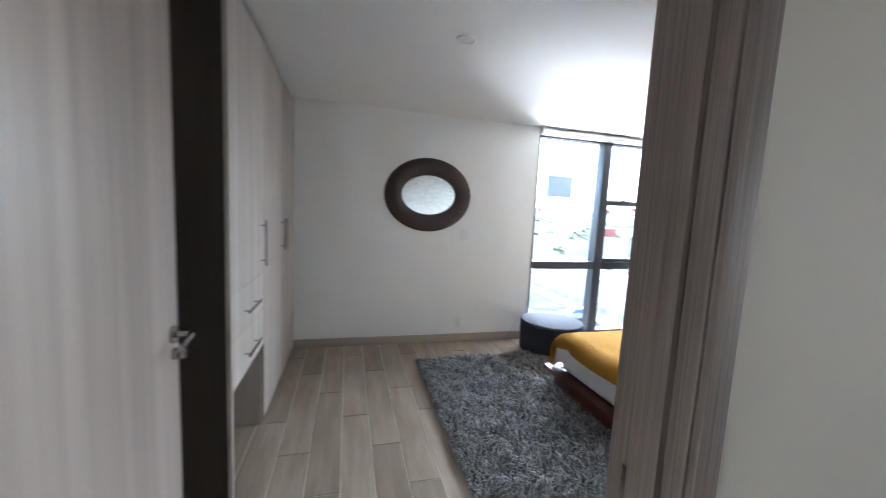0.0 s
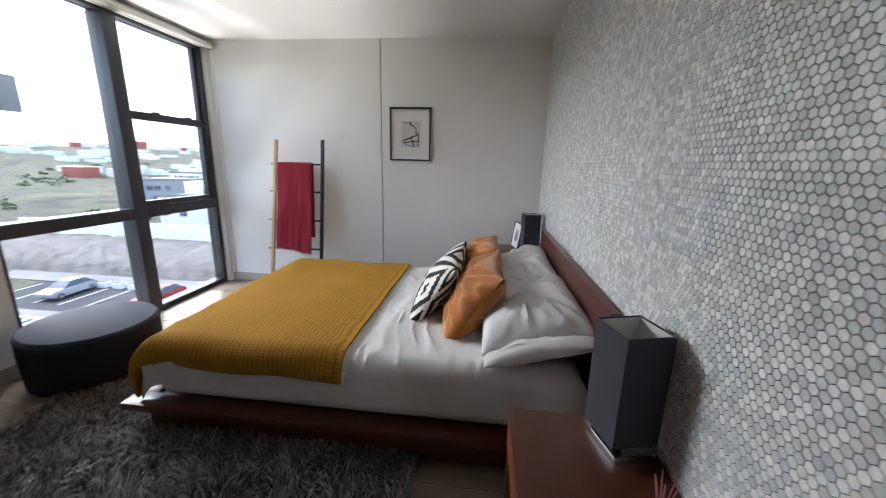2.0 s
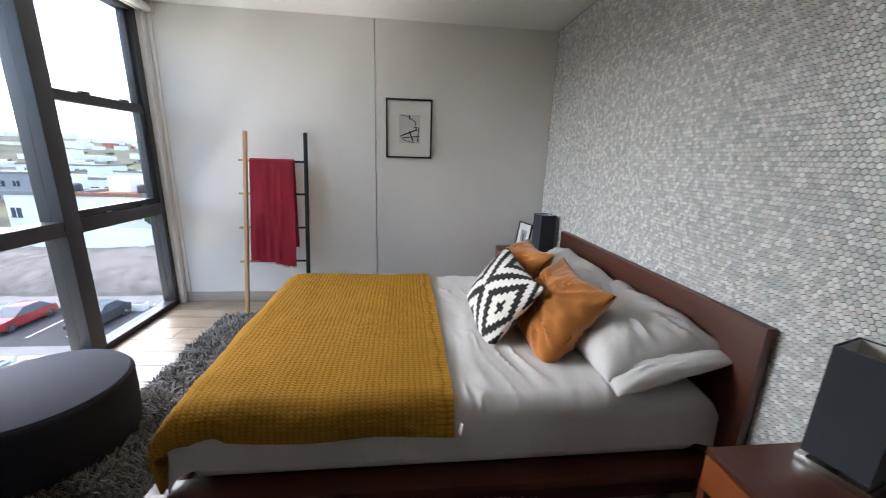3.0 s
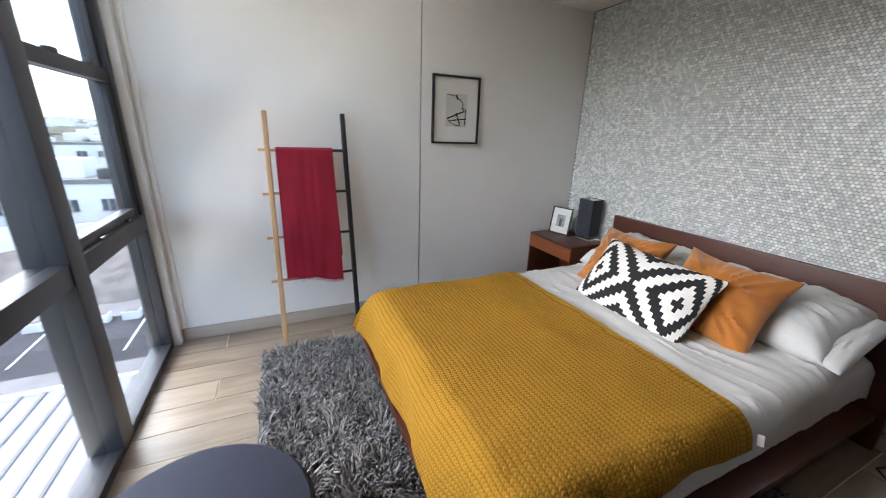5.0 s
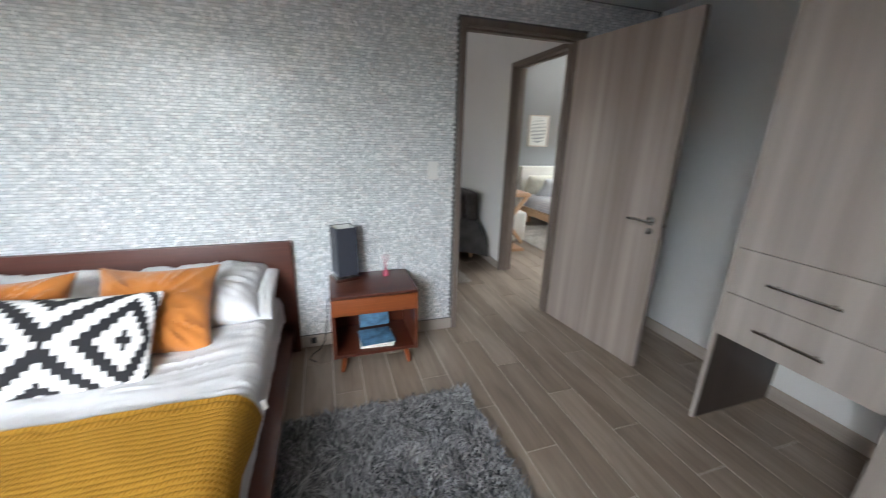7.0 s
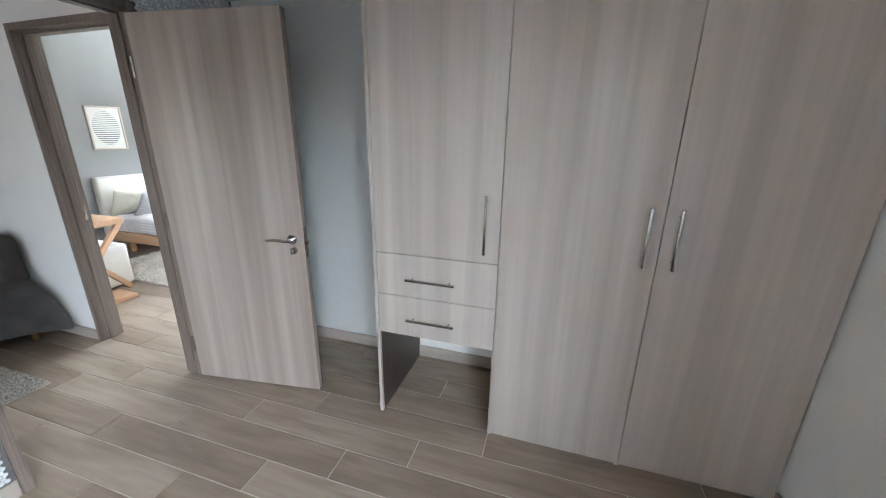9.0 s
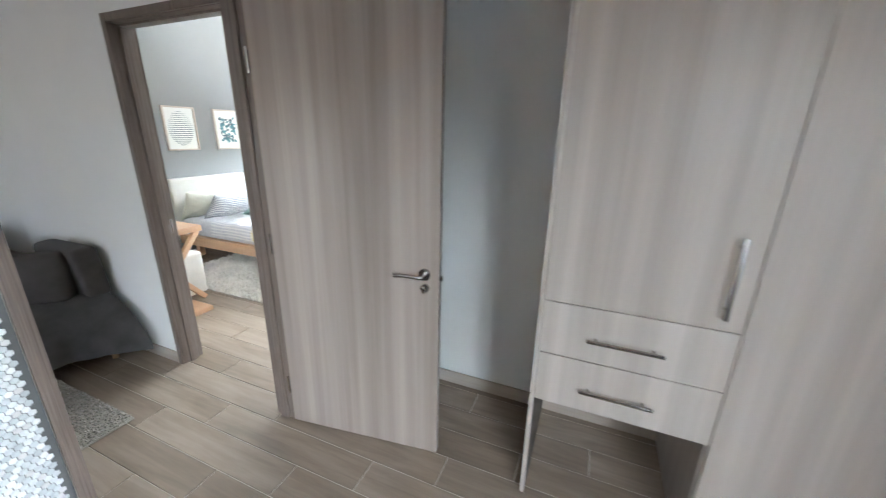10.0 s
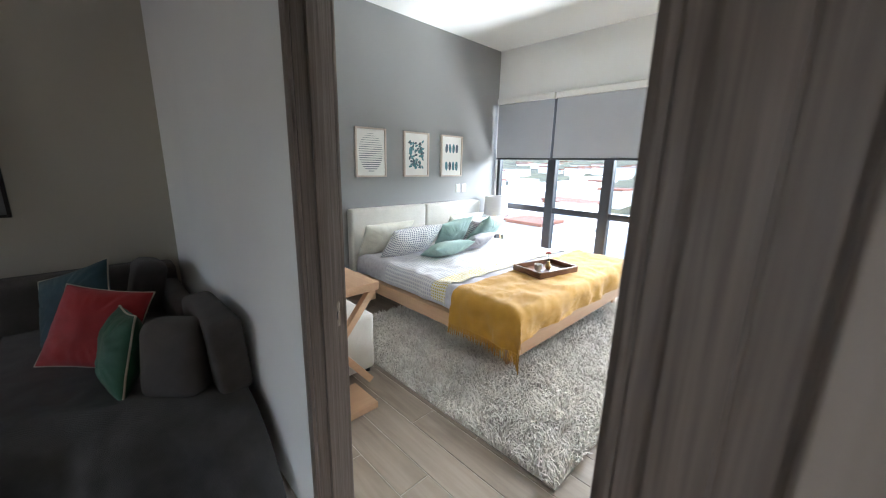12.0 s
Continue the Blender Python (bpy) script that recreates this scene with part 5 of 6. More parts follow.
part("core", box((QX0 + 0.10, SOUTH + 0.16, 0.26), (QX1 - 0.10, QY1 - 0.08, 0.44), 0.06, 4), M["white_linen"], duv)
part("cover", sheet(80, 80, drape(QX0 + 0.05, QX1 - 0.05, SOUTH + 0.15, QY1 - 0.04, 0.485, 0.085, (0.15, 0.15, 0.0, 0.15), seed=31, wrinkle=0.02, freq=5.0, fold=0.01)), M["linen_print"], duv, "grey patterned duvet cover")
part("turned_band", sheet(70, 30, drape(QX0 + 0.045, QX1 - 0.045, -1.42, -0.62, 0.494, 0.085, (0.13, 0.13, 0.0, 0.0), seed=31, wrinkle=0.02, freq=5.0, fold=0.01)), M["dotted_fine"], duv, "dotted turned-back duvet band")
part("yellow_band", sheet(70, 10, drape(QX0 + 0.043, QX1 - 0.043, -0.74, -0.56, 0.499, 0.085, (0.13, 0.13, 0.0, 0.0), seed=31, wrinkle=0.02, freq=5.0, fold=0.01)), M["dotted_band"], duv, "pale yellow dotted duvet band")
yt = thing("yellow_throw", "mustard wool throw with tassels over the foot of the bed", "throw")
yfn = drape(QX0 - 0.03, QX1 + 0.036, -0.42, QY1 + 0.036, 0.520, 0.09, (0.20, 0.25, 0.0, 0.17), seed=31, wrinkle=0.02, freq=5.0, fold=0.010)
part("cloth", sheet(110, 50, yfn, 0.006), M["yellow_throw"], yt)
bm = bmesh.new()
rng = random.Random(9)
for k in range(110):
    x, y, z = yfn(1, k / 109)
    add_tube(bm, (x, y, z + 0.004), (x + rng.uniform(-0.01, 0.012), y + rng.uniform(-0.008, 0.008), z - rng.uniform(0.06, 0.09)), 0.0036, 0.002, 5)
fr = part("tassels", bm, M["yellow_throw"], yt, "mustard tassel fringe")
fr["kind"] = "stuff"
for nm, mt, w, h, t, m, lab, sd in (
        ("cream_pillow", "butter", 0.66, 0.42, 0.15, pose(-1.20, -1.84, 0.66, 62, 0, 0), "pale yellow pillow leaning on the headboard", 41),
        ("cream_pillow", "butter", 0.66, 0.42, 0.15, pose(-2.45, -1.84, 0.66, 62, 0, 0), "pale yellow pillow leaning on the headboard", 42),
        ("dotted_pillow", "dotted", 0.72, 0.43, 0.18, pose(-1.38, -1.60, 0.64, 52, 0, 2), "grey dotted linen pillow by the headboard", 43),
        ("dotted_pillow", "dotted", 0.72, 0.43, 0.18, pose(-2.60, -1.62, 0.64, 52, 0, 2), "grey dotted linen pillow by the headboard", 44),
        ("mint_cushion", "mint", 0.48, 0.46, 0.15, pose(-1.98, -1.56, 0.66, 55, 8, -6), "mint green cotton cushion", 45),
        ("mint_cushion", "mint", 0.46, 0.46, 0.15, pose(-2.52, -1.48, 0.65, 50, -14, 10), "mint green cotton cushion", 46),
        ("mint_cushion", "mint", 0.52, 0.36, 0.14, pose(-1.62, -1.28, 0.575, 22, 4, -10), "mint green cushion lying flat", 47),
        ("grey_lumbar_cushion", "lilac_grey", 0.50, 0.30, 0.12, pose(-2.16, -1.30, 0.585, 36, 0, 8), "small grey lumbar cushion", 48)):
    cushion(nm, M[mt], w, h, t, m, lab, sd, 0.012, flat=2.6)

tray = thing("breakfast_tray", "dark wooden tray with a cup and a red flower", "tray", pose(-1.85, -0.20, 0.522, 0, 0, -12))
part("tray_base", box((-0.25, -0.17, 0), (0.25, 0.17, 0.012), 0.002), M["walnut"], tray)
for lo, hi in (((-0.25, -0.17, 0.012), (0.25, -0.155, 0.055)), ((-0.25, 0.155, 0.012), (0.25, 0.17, 0.055)), ((-0.25, -0.155, 0.012), (-0.235, 0.155, 0.055)), ((0.235, -0.155, 0.012), (0.25, 0.155, 0.055))):
    part("tray_side", box(lo, hi, 0.002), M["walnut"], tray)
solid("cup", lathe([(0.0, 0.0), (0.028, 0.0), (0.036, 0.02), (0.038, 0.06), (0.034, 0.06), (0.032, 0.02), (0.0, 0.008)], 28), M["white_plastic"], "small white china cup", "cup", pose(-1.77, -0.23, 0.536))
fl = thing("flower_vase", "small brass vase with one red flower", "vase", pose(-1.88, -0.19, 0.536))
part("vase", lathe([(0.0, 0.0), (0.022, 0.0), (0.03, 0.03), (0.012, 0.06), (0.014, 0.075), (0.0, 0.075)], 24), M["brass"], fl)
part("stem", tube((0, 0, 0.06), (0.012, 0, 0.15), 0.002, n=6), M["cushion_green"], fl)
bm = bmesh.new()
for k in range(14):
    a = k * 2.4
    r = 0.004 + 0.0016 * k
    bmesh.ops.create_icosphere(bm, subdivisions=1, radius=0.010, matrix=pose(0.012 + r * math.cos(a), r * math.sin(a), 0.165 - 0.0008 * k) @ Matrix.Diagonal((1, 1, 0.6, 1)))
part("flower", bm, M["cushion_red"], fl, "red rose head")

# bedside table and lamp behind the bed
st = thing("side_table", "small round white side table on slim legs", "side table", pose(-3.20, -1.86, 0))
part("tabletop", lathe([(0.0, 0.50), (0.19, 0.50), (0.195, 0.51), (0.19, 0.52), (0.0, 0.52)], 40), M["white_plastic"], st)
for k in range(3):
    a = k * 2.094 + 0.3
    part("leg", tube((0.08 * math.cos(a), 0.08 * math.sin(a), 0.50), (0.17 * math.cos(a), 0.17 * math.sin(a), 0), 0.012, 0.009, 10), M["light_oak"], st)
gl = thing("bedside_lamp", "bedside lamp with a white drum shade and a ribbed brass base", "lamp", pose(-3.20, -1.86, 0.52))
part("base", lathe([(0.0, 0.0), (0.06, 0.0), (0.07, 0.01), (0.085, 0.08), (0.088, 0.13), (0.07, 0.19), (0.03, 0.225), (0.018, 0.25), (0.0, 0.25)], 28), M["brass"], gl)
part("shade", lathe([(0.175, 0.25), (0.178, 0.25), (0.165, 0.52), (0.162, 0.52), (0.175, 0.25)], 48), M["white_linen"], gl, "white linen drum shade")

# prints on the grey wall
M["print_teal"] = plain("teal ink", (0.10, 0.24, 0.27), 0.8, 0, 0.5, 40, 200, 0.0)
M["print_frame"] = wood("whitewashed wood", (0.66, 0.57, 0.50), (0.54, 0.45, 0.38), 2, 0.5, 80, 3, 0.05)
M["print_dark"] = plain("slate ink", (0.10, 0.13, 0.16), 0.8, 0, 0.3, 40, 200, 0.0)


def wall_print(x, kind, label):
    p = thing("art_print", label, "picture", pose(x, SOUTH, 1.59), group="three prints over the bed")
    w, h, b = 0.40, 0.535, 0.018
    for lo, hi in (((-w / 2, 0, -h / 2), (-w / 2 + b, 0.03, h / 2)), ((w / 2 - b, 0, -h / 2), (w / 2, 0.03, h / 2)), ((-w / 2 + b, 0, -h / 2), (w / 2 - b, 0.03, -h / 2 + b)), ((-w / 2 + b, 0, h / 2 - b), (w / 2 - b, 0.03, h / 2))):
        part("frame_bar", box(lo, hi, 0.002), M["print_frame"], p)
    sheet_ = part("paper", box((-w / 2 + b, 0.004, -h / 2 + b), (w / 2 - b, 0.014, h / 2 - b)), M["paper"], p)
    r = random.Random(kind)
    if kind == 1:
        for k in range(18):
            z = -0.205 + k * 0.024
            half = 0.155 * math.sqrt(max(0.05, 1 - (z / 0.21) ** 2))
            part("printed_line", box((-half, 0.014, z), (half, 0.0148, z + 0.009 - 0.00035 * k)), M["print_dark"], sheet_)
    else:
        for k in range(70 if kind == 2 else 9):
            bm = bmesh.new()
            a, L, wd = r.uniform(0, 6.28), (0.05 if kind == 2 else 0.12), (0.013 if kind == 2 else 0.026)
            cx, cz = (r.uniform(-0.11, 0.11), r.uniform(-0.16, 0.16)) if kind == 2 else (-0.10 + 0.065 * (k % 4) , 0.10 if k < 4 else -0.13)
            if kind == 3:
                a = 1.57 + r.uniform(-0.15, 0.15)
            vs = []
            for q in range(12):
                f = q / 12 * 6.28318
                px, pz = L / 2 * math.cos(f), wd * math.sin(f)
                vs.append(bm.verts.new((cx + px * math.cos(a) - pz * math.sin(a), 0.0146 + 0.00002 * k, cz + px * math.sin(a) + pz * math.cos(a))))
            bm.faces.new(vs)
            part("printed_leaf", bm, M["print_teal" if (k + kind) % 3 else "print_dark"], sheet_, smooth=False)
    return p


wall_print(-1.18, 1, "framed print of a circle of fine dark lines")
wall_print(-1.84, 2, "framed print of teal leaves")
wall_print(-2.46, 3, "framed print of standing teal leaves")
for x in (-2.62, -2.74):
    wall_plate("wall_switch", "white switch plate on the grey wall", pose(x, SOUTH, 1.16, 0, 0, 180), "single")

# window and blinds
w2 = thing("window_2", "wide graphite aluminium window of the second bedroom", "window")
w2["kind"] = "structure"
for nm, lo, hi in (("frame", (B2W - 0.09, SOUTH + 0.03, 0.0), (B2W - 0.01, SOUTH + 0.08, 2.42)), ("frame", (B2W - 0.09, 1.85, 0), (B2W - 0.01, 1.9, 2.42)), ("frame", (B2W - 0.09, SOUTH + 0.08, 2.36), (B2W - 0.01, 1.85, 2.42)), ("frame", (B2W - 0.09, SOUTH + 0.08, 0), (B2W - 0.01, 1.85, 0.06)),
                   ("mullion", (B2W - 0.10, -1.20, 0.06), (B2W + 0.0, -1.08, 2.36)), ("mullion", (B2W - 0.10, -0.43, 0.06), (B2W + 0.0, -0.31, 2.36)), ("mullion", (B2W - 0.10, 0.62, 0.06), (B2W + 0.0, 0.74, 2.36)),
                   ("transom", (B2W - 0.09, SOUTH + 0.08, 0.845), (B2W - 0.01, -1.20, 0.925)), ("transom", (B2W - 0.09, -1.08, 0.845), (B2W - 0.01, -0.43, 0.925)), ("transom", (B2W - 0.09, -0.31, 0.845), (B2W - 0.01, 0.62, 0.925)), ("transom", (B2W - 0.09, 0.74, 0.845), (B2W - 0.01, 1.85, 0.925))):
    part(nm, box(lo, hi, 0.004), M["alu"], w2)
for y0, y1 in ((SOUTH + 0.08, -1.20), (-1.08, -0.43), (-0.31, 0.62), (0.74, 1.85)):
    for z0, z1 in ((0.06, 0.845), (0.925, 2.36)):
        pn = part("pane", box((B2W - 0.055, y0, z0), (B2W - 0.049, y1, z1)), M["glass"], w2, smooth=False)
        pn.visible_shadow = False
for y0, y1 in ((SOUTH + 0.04, -1.135), (-1.115, 1.86)):
    rb = thing("roller_blind", "half-lowered grey roller blind with a white cassette", "blind", group="second bedroom blinds")
    part("fabric", box((B2W + 0.045, y0 + 0.01, 1.59), (B2W + 0.049, y1 - 0.01, 2.36)), M["blind_grey"], rb)
    part("cassette", box((B2W + 0.002, y0, 2.35), (B2W + 0.08, y1, 2.43), 0.012, 3), M["white_plastic"], rb)
    part("hem_bar", box((B2W + 0.04, y0 + 0.01, 1.57), (B2W + 0.055, y1 - 0.01, 1.595), 0.004), M["alu"], rb)

# cream shag rug
r2 = thing("cream_rug", "thick cream shag rug round the second bed", "rug")
CX0, CX1, CY0, CY1 = -3.2, -0.22, -1.35, 0.86
part("backing", box((CX0, CY0, 0.001), (CX1, CY1, 0.012), 0.004), M["rug_back_cream"], r2)
me = tufts("pile", M["rug_cream"], (CX0, CX1, CY0, CY1), 0.010, 0.0135, 0.050, 1.0, "", "", 5, 0.55, 0.0055, lambda x, y: not (x < -1.1 and y < -0.3))
ob = new("pile", me)
ob.parent = r2
tagged(ob, "long tufted cream pile", kind="stuff")

# desk on crossed legs and a cube pouf
dk = thing("desk", "light oak desk on crossed legs beside the doorway", "desk")
part("top", box((-0.09, -1.25, 0.70), (0.53, -0.36, 0.752), 0.004), M["light_oak_y"], dk)
for y in (-0.40, -1.20):
    for xa, xb, s in ((-0.06, 0.48, 0.0), (0.48, -0.06, 0.046)):
        d = Vector((xb - xa, 0, -0.66))
        q = d.to_track_quat("Z", "Y").to_matrix().to_4x4()
        part("leg", box((-0.022, -0.022, 0), (0.022, 0.022, d.length), 0.003, 2, Matrix.Translation((xa, y - s, 0.70)) @ q), M["light_oak"], dk)
    part("foot_bar", box((0.04, y - 0.07, 0.0), (0.50, y + 0.20, 0.04), 0.004), M["light_oak"], dk)
cp = thing("cube_pouf", "cream upholstered cube pouf beside the desk", "pouf")
part("body", box((-0.18, -0.98, 0.03), (0.22, -0.56, 0.45), 0.035, 4), M["cream"], cp)
for x in (-0.14, 0.18):
    for y in (-0.94, -0.60):
        part("foot", tube((x, y, 0.0), (x, y, 0.03), 0.018, n=12), M["black"], cp)

# ---- outside ----
M["ground"] = plain("dry scrub ground", (0.095, 0.09, 0.048), 0.95, 0, 0.6, 0.12, 1.2, 0.3)
M["asphalt"] = plain("asphalt", (0.045, 0.045, 0.047), 0.9, 0, 0.2, 0.4, 30, 0.2)
M["road_white"] = plain("road marking", (0.7, 0.7, 0.68), 0.7, 0, 0.1, 2, 40, 0.0)
M["concrete"] = plain("pale concrete", (0.20, 0.196, 0.186), 0.85, 0, 0.12, 0.6, 25, 0.15)
M["stucco"] = plain("white stucco", (0.72, 0.71, 0.68), 0.85, 0, 0.08, 0.5, 30, 0.1)
M["stucco_grey"] = plain("grey stucco", (0.28, 0.28, 0.29), 0.85, 0, 0.1, 0.5, 30, 0.1)
M["stucco_red"] = plain("red brick stucco", (0.36, 0.10, 0.075), 0.85, 0, 0.12, 0.5, 30, 0.1)
M["tile_roof"] = plain("terracotta roof", (0.28, 0.11, 0.065), 0.85, 0, 0.2, 1, 20, 0.2)
M["dark_window"] = plain("dark window glass", (0.05, 0.06, 0.07), 0.12, 0, 0.2, 1, 20, 0.0)
M["rock"] = plain("rough stone", (0.17, 0.155, 0.135), 0.95, 0, 0.4, 0.9, 8, 0.6)
M["leaf"] = plain("foliage", (0.065, 0.10, 0.032), 0.85, 0, 0.4, 2, 30, 0.2)
M["bark"] = plain("bark", (0.12, 0.085, 0.06), 0.9, 0, 0.3, 5, 60, 0.4)
M["canopy"] = plain("ribbed steel roof", (0.32, 0.33, 0.34), 0.5, 0.2, 0.08, 1, 40, 0.05)
M["tank"] = plain("black water tank", (0.03, 0.03, 0.032), 0.5, 0, 0.1)
GZ = -12.0


def rise(x, y):
    """Height of the land: level by the building, then climbing to a far ridge."""
    d = math.hypot(x, y)
    k = max(0.0, (d - 75) / 420)
    k = min(1.0, k)
    s = k * k * (3 - 2 * k)
    up = max(0.0, (y * 0.8 - x * 0.25 - 30) / 130)
    hump = 4.5 * min(1.0, up) * (0.6 + 0.4 * noise.noise(Vector((x * 0.015, y * 0.015, 4))))
    west = 0.058 * min(max(0.0, -x - 45.0), 230.0)
    return GZ + west + 17 * s * (0.75 + 0.45 * noise.noise(Vector((x * 0.004, y * 0.004, 1)))) + hump + 1.2 * s * noise.noise(Vector((x * 0.03, y * 0.03, 2)))


bm = bmesh.new()
N = 150
ax = [math.copysign((abs(k) / (N / 2)) ** 2.6 * 3000, k) for k in range(-N // 2, N // 2 + 1)]
grid = [[bm.verts.new((x + 15, y + 15, rise(x + 15, y + 15))) for y in ax] for x in ax]
for i in range(N):
    for j in range(N):
        bm.faces.new((grid[i][j], grid[i + 1][j], grid[i + 1][j + 1], grid[i][j + 1]))
structure("ground", bm, M["ground"], "dry scrubland rising to a low ridge", "ground")
structure("road", box((26.5, -30, GZ - 0.3), (32.9, 62, GZ + 0.03)), M["asphalt"], "asphalt car park lane with marked bays", "road")
structure("pavement", box((32.9, -30, GZ - 0.3), (36.9, 62, GZ + 0.16)), M["concrete"], "pale concrete strip behind the parking bays", "pavement")
structure("forecourt", box((6.5, -30, GZ - 0.3), (26.5, 62, GZ + 0.05)), M["concrete"], "pale concrete forecourt below the building", "pavement")
structure("street", box((40, 56, GZ - 1), (47, 140, GZ + 0.6), m=pose(0, 0, 0, 0, 0, -4)), M["asphalt"], "grey street climbing past the scrub", "road")
for k in range(34):
    y = -28 + k * 2.6
    solid("bay_line", box((27.8, y, GZ + 0.03), (32.3, y + 0.12, GZ + 0.045)), M["road_white"], "white painted parking bay line", "road marking", group="parking bay lines")
for k in range(34):
    y = -13.2 + k * 1.73
    pl = thing("planter", "white concrete planter box behind the bays", "planter", pose(32.5, y, GZ + 0.03), group="white planters")
    part("box", box((-0.3, -0.5, 0), (0.3, 0.5, 0.62), 0.03), M["stucco"], pl)
    part("soil", box((-0.24, -0.44, 0.62), (0.24, 0.44, 0.63)), M["rock"], pl)


def car(m, material, label):
    c = thing("car", label, "car", m, group="parked cars")
    bm = bmesh.new()
    secs = [(-2.15, 0.45, 0.75, 0.80), (-2.05, 0.32, 0.88, 0.84), (-1.2, 0.28, 0.98, 0.88), (0.9, 0.28, 0.96, 0.88), (1.85, 0.30, 0.86, 0.84), (2.12, 0.42, 0.72, 0.78)]
    rings = []
    for x, z0, z1, hw in secs:
        rings.append([bm.verts.new(p) for p in ((x, -hw, z0), (x, hw, z0), (x, hw, (z0 + z1) / 2), (x, hw * 0.94, z1), (x, -hw * 0.94, z1), (x, -hw, (z0 + z1) / 2))])
    for a, b in zip(rings, rings[1:]):
        for k in range(6):
            bm.faces.new((a[k], a[(k + 1) % 6], b[(k + 1) % 6], b[k]))
    bm.faces.new(rings[0])
    bm.faces.new(rings[-1][::-1])
    part("body", bm, material, c)
    bm = bmesh.new()
    rings = []
    for x, z, hw in ((-1.75, 0.95, 0.80), (-1.15, 1.40, 0.64), (0.15, 1.45, 0.66), (1.0, 0.96, 0.80)):
        rings.append([bm.verts.new((x, -hw, z)), bm.verts.new((x, hw, z))])
    low = [[bm.verts.new((x, -0.82, 0.93)), bm.verts.new((x, 0.82, 0.93))] for x in (-1.75, -1.15, 0.15, 1.0)]
    for i in range(3):
        bm.faces.new((rings[i][0], rings[i][1], rings[i + 1][1], rings[i + 1][0]))
        for s in (0, 1):
            bm.faces.new((rings[i][s], rings[i + 1][s], low[i + 1][s], low[i][s]))
    part("windows", bm, M["dark_window"], c, "dark glazed cabin")
    part("roof", box((-1.10, -0.63, 1.415), (0.14, 0.63, 1.46), 0.02), material, c)
    for x in (-1.35, 1.35):
        for s in (-1, 1):
            w = part("wheel", tube((x, s * 0.68, 0.32), (x, s * 0.88, 0.32), 0.32, n=20), M["tank"], c)
            part("rim", tube((x, s * 0.88, 0.32), (x, s * 0.89, 0.32), 0.2, n=14), M["steel"], w)
    return c


M["car_grey"] = plain("dark car paint", (0.018, 0.02, 0.024), 0.4, 0.1, 0.05, coat=0.2)
M["car_red"] = plain("red car paint", (0.35, 0.02, 0.02), 0.25, 0.1, 0.05, coat=0.6)
M["car_silver"] = plain("silver car paint", (0.42, 0.43, 0.44), 0.25, 0.5, 0.05, coat=0.6)
car(pose(30.2, 26.2, GZ + 0.03, 0, 0, 178), M["car_grey"], "dark grey hatchback parked in a bay")
car(pose(30.1, 31.7, GZ + 0.03, 0, 0, 176), M["car_red"], "red hatchback parked in a bay")
car(pose(30.2, 41.6, GZ + 0.03, 0, 0, 182), M["car_silver"], "silver car parked in a bay")

for k in range(5):
    y0 = -2 + k * 12.2
    cn = thing("parking_canopy", "ribbed pale steel parking canopy below the window", "canopy", group="parking canopies")
    part("roof", box((13.3, y0, GZ + 2.6), (20.1, y0 + 11.9, GZ + 2.72), 0.02), M["canopy"], cn)
    part("fascia", box((20.1, y0, GZ + 2.45), (20.3, y0 + 11.9, GZ + 2.85), 0.02), M["stucco"], cn)
    for j in range(16):
        part("rib", box((13.3, y0 + 0.3 + j * 0.74, GZ + 2.72), (20.1, y0 + 0.42 + j * 0.74, GZ + 2.78)), M["concrete"], cn)
    for yy in (y0 + 1.5, y0 + 10.4):
        part("post", box((19.4, yy, GZ), (19.6, yy + 0.2, GZ + 2.6)), M["concrete"], cn)

# rough stone bank
bm = bmesh.new()
rows = []
for i in range(120):
    y = -30 + i * 0.8
    prof = []
    for x, z in ((35.4, 0.0), (35.9, 0.9), (36.9, 1.7), (39.0, 2.3), (44.0, 2.6)):
        n = noise.noise(Vector((x * 0.5, y * 0.5, z)))
        prof.append(bm.verts.new((x + 0.35 * n, y, GZ + z * (1 + 0.2 * noise.noise(Vector((0, y * 0.12, 2)))) + 0.3 * noise.noise(Vector((x, y * 0.9, 5))))))
    rows.append(prof)
for a, b in zip(rows, rows[1:]):
    for k in range(4):
        bm.faces.new((a[k], a[k + 1], b[k + 1], b[k]))
structure("stone_bank", bm, M["rock"], "rough stone retaining bank above the car park", "bank")
structure("boundary_wall", box((44, -30, GZ + 1.0), (44.3, 66, GZ + 4.6)), M["stucco"], "long white boundary wall above the stone bank", "wall")


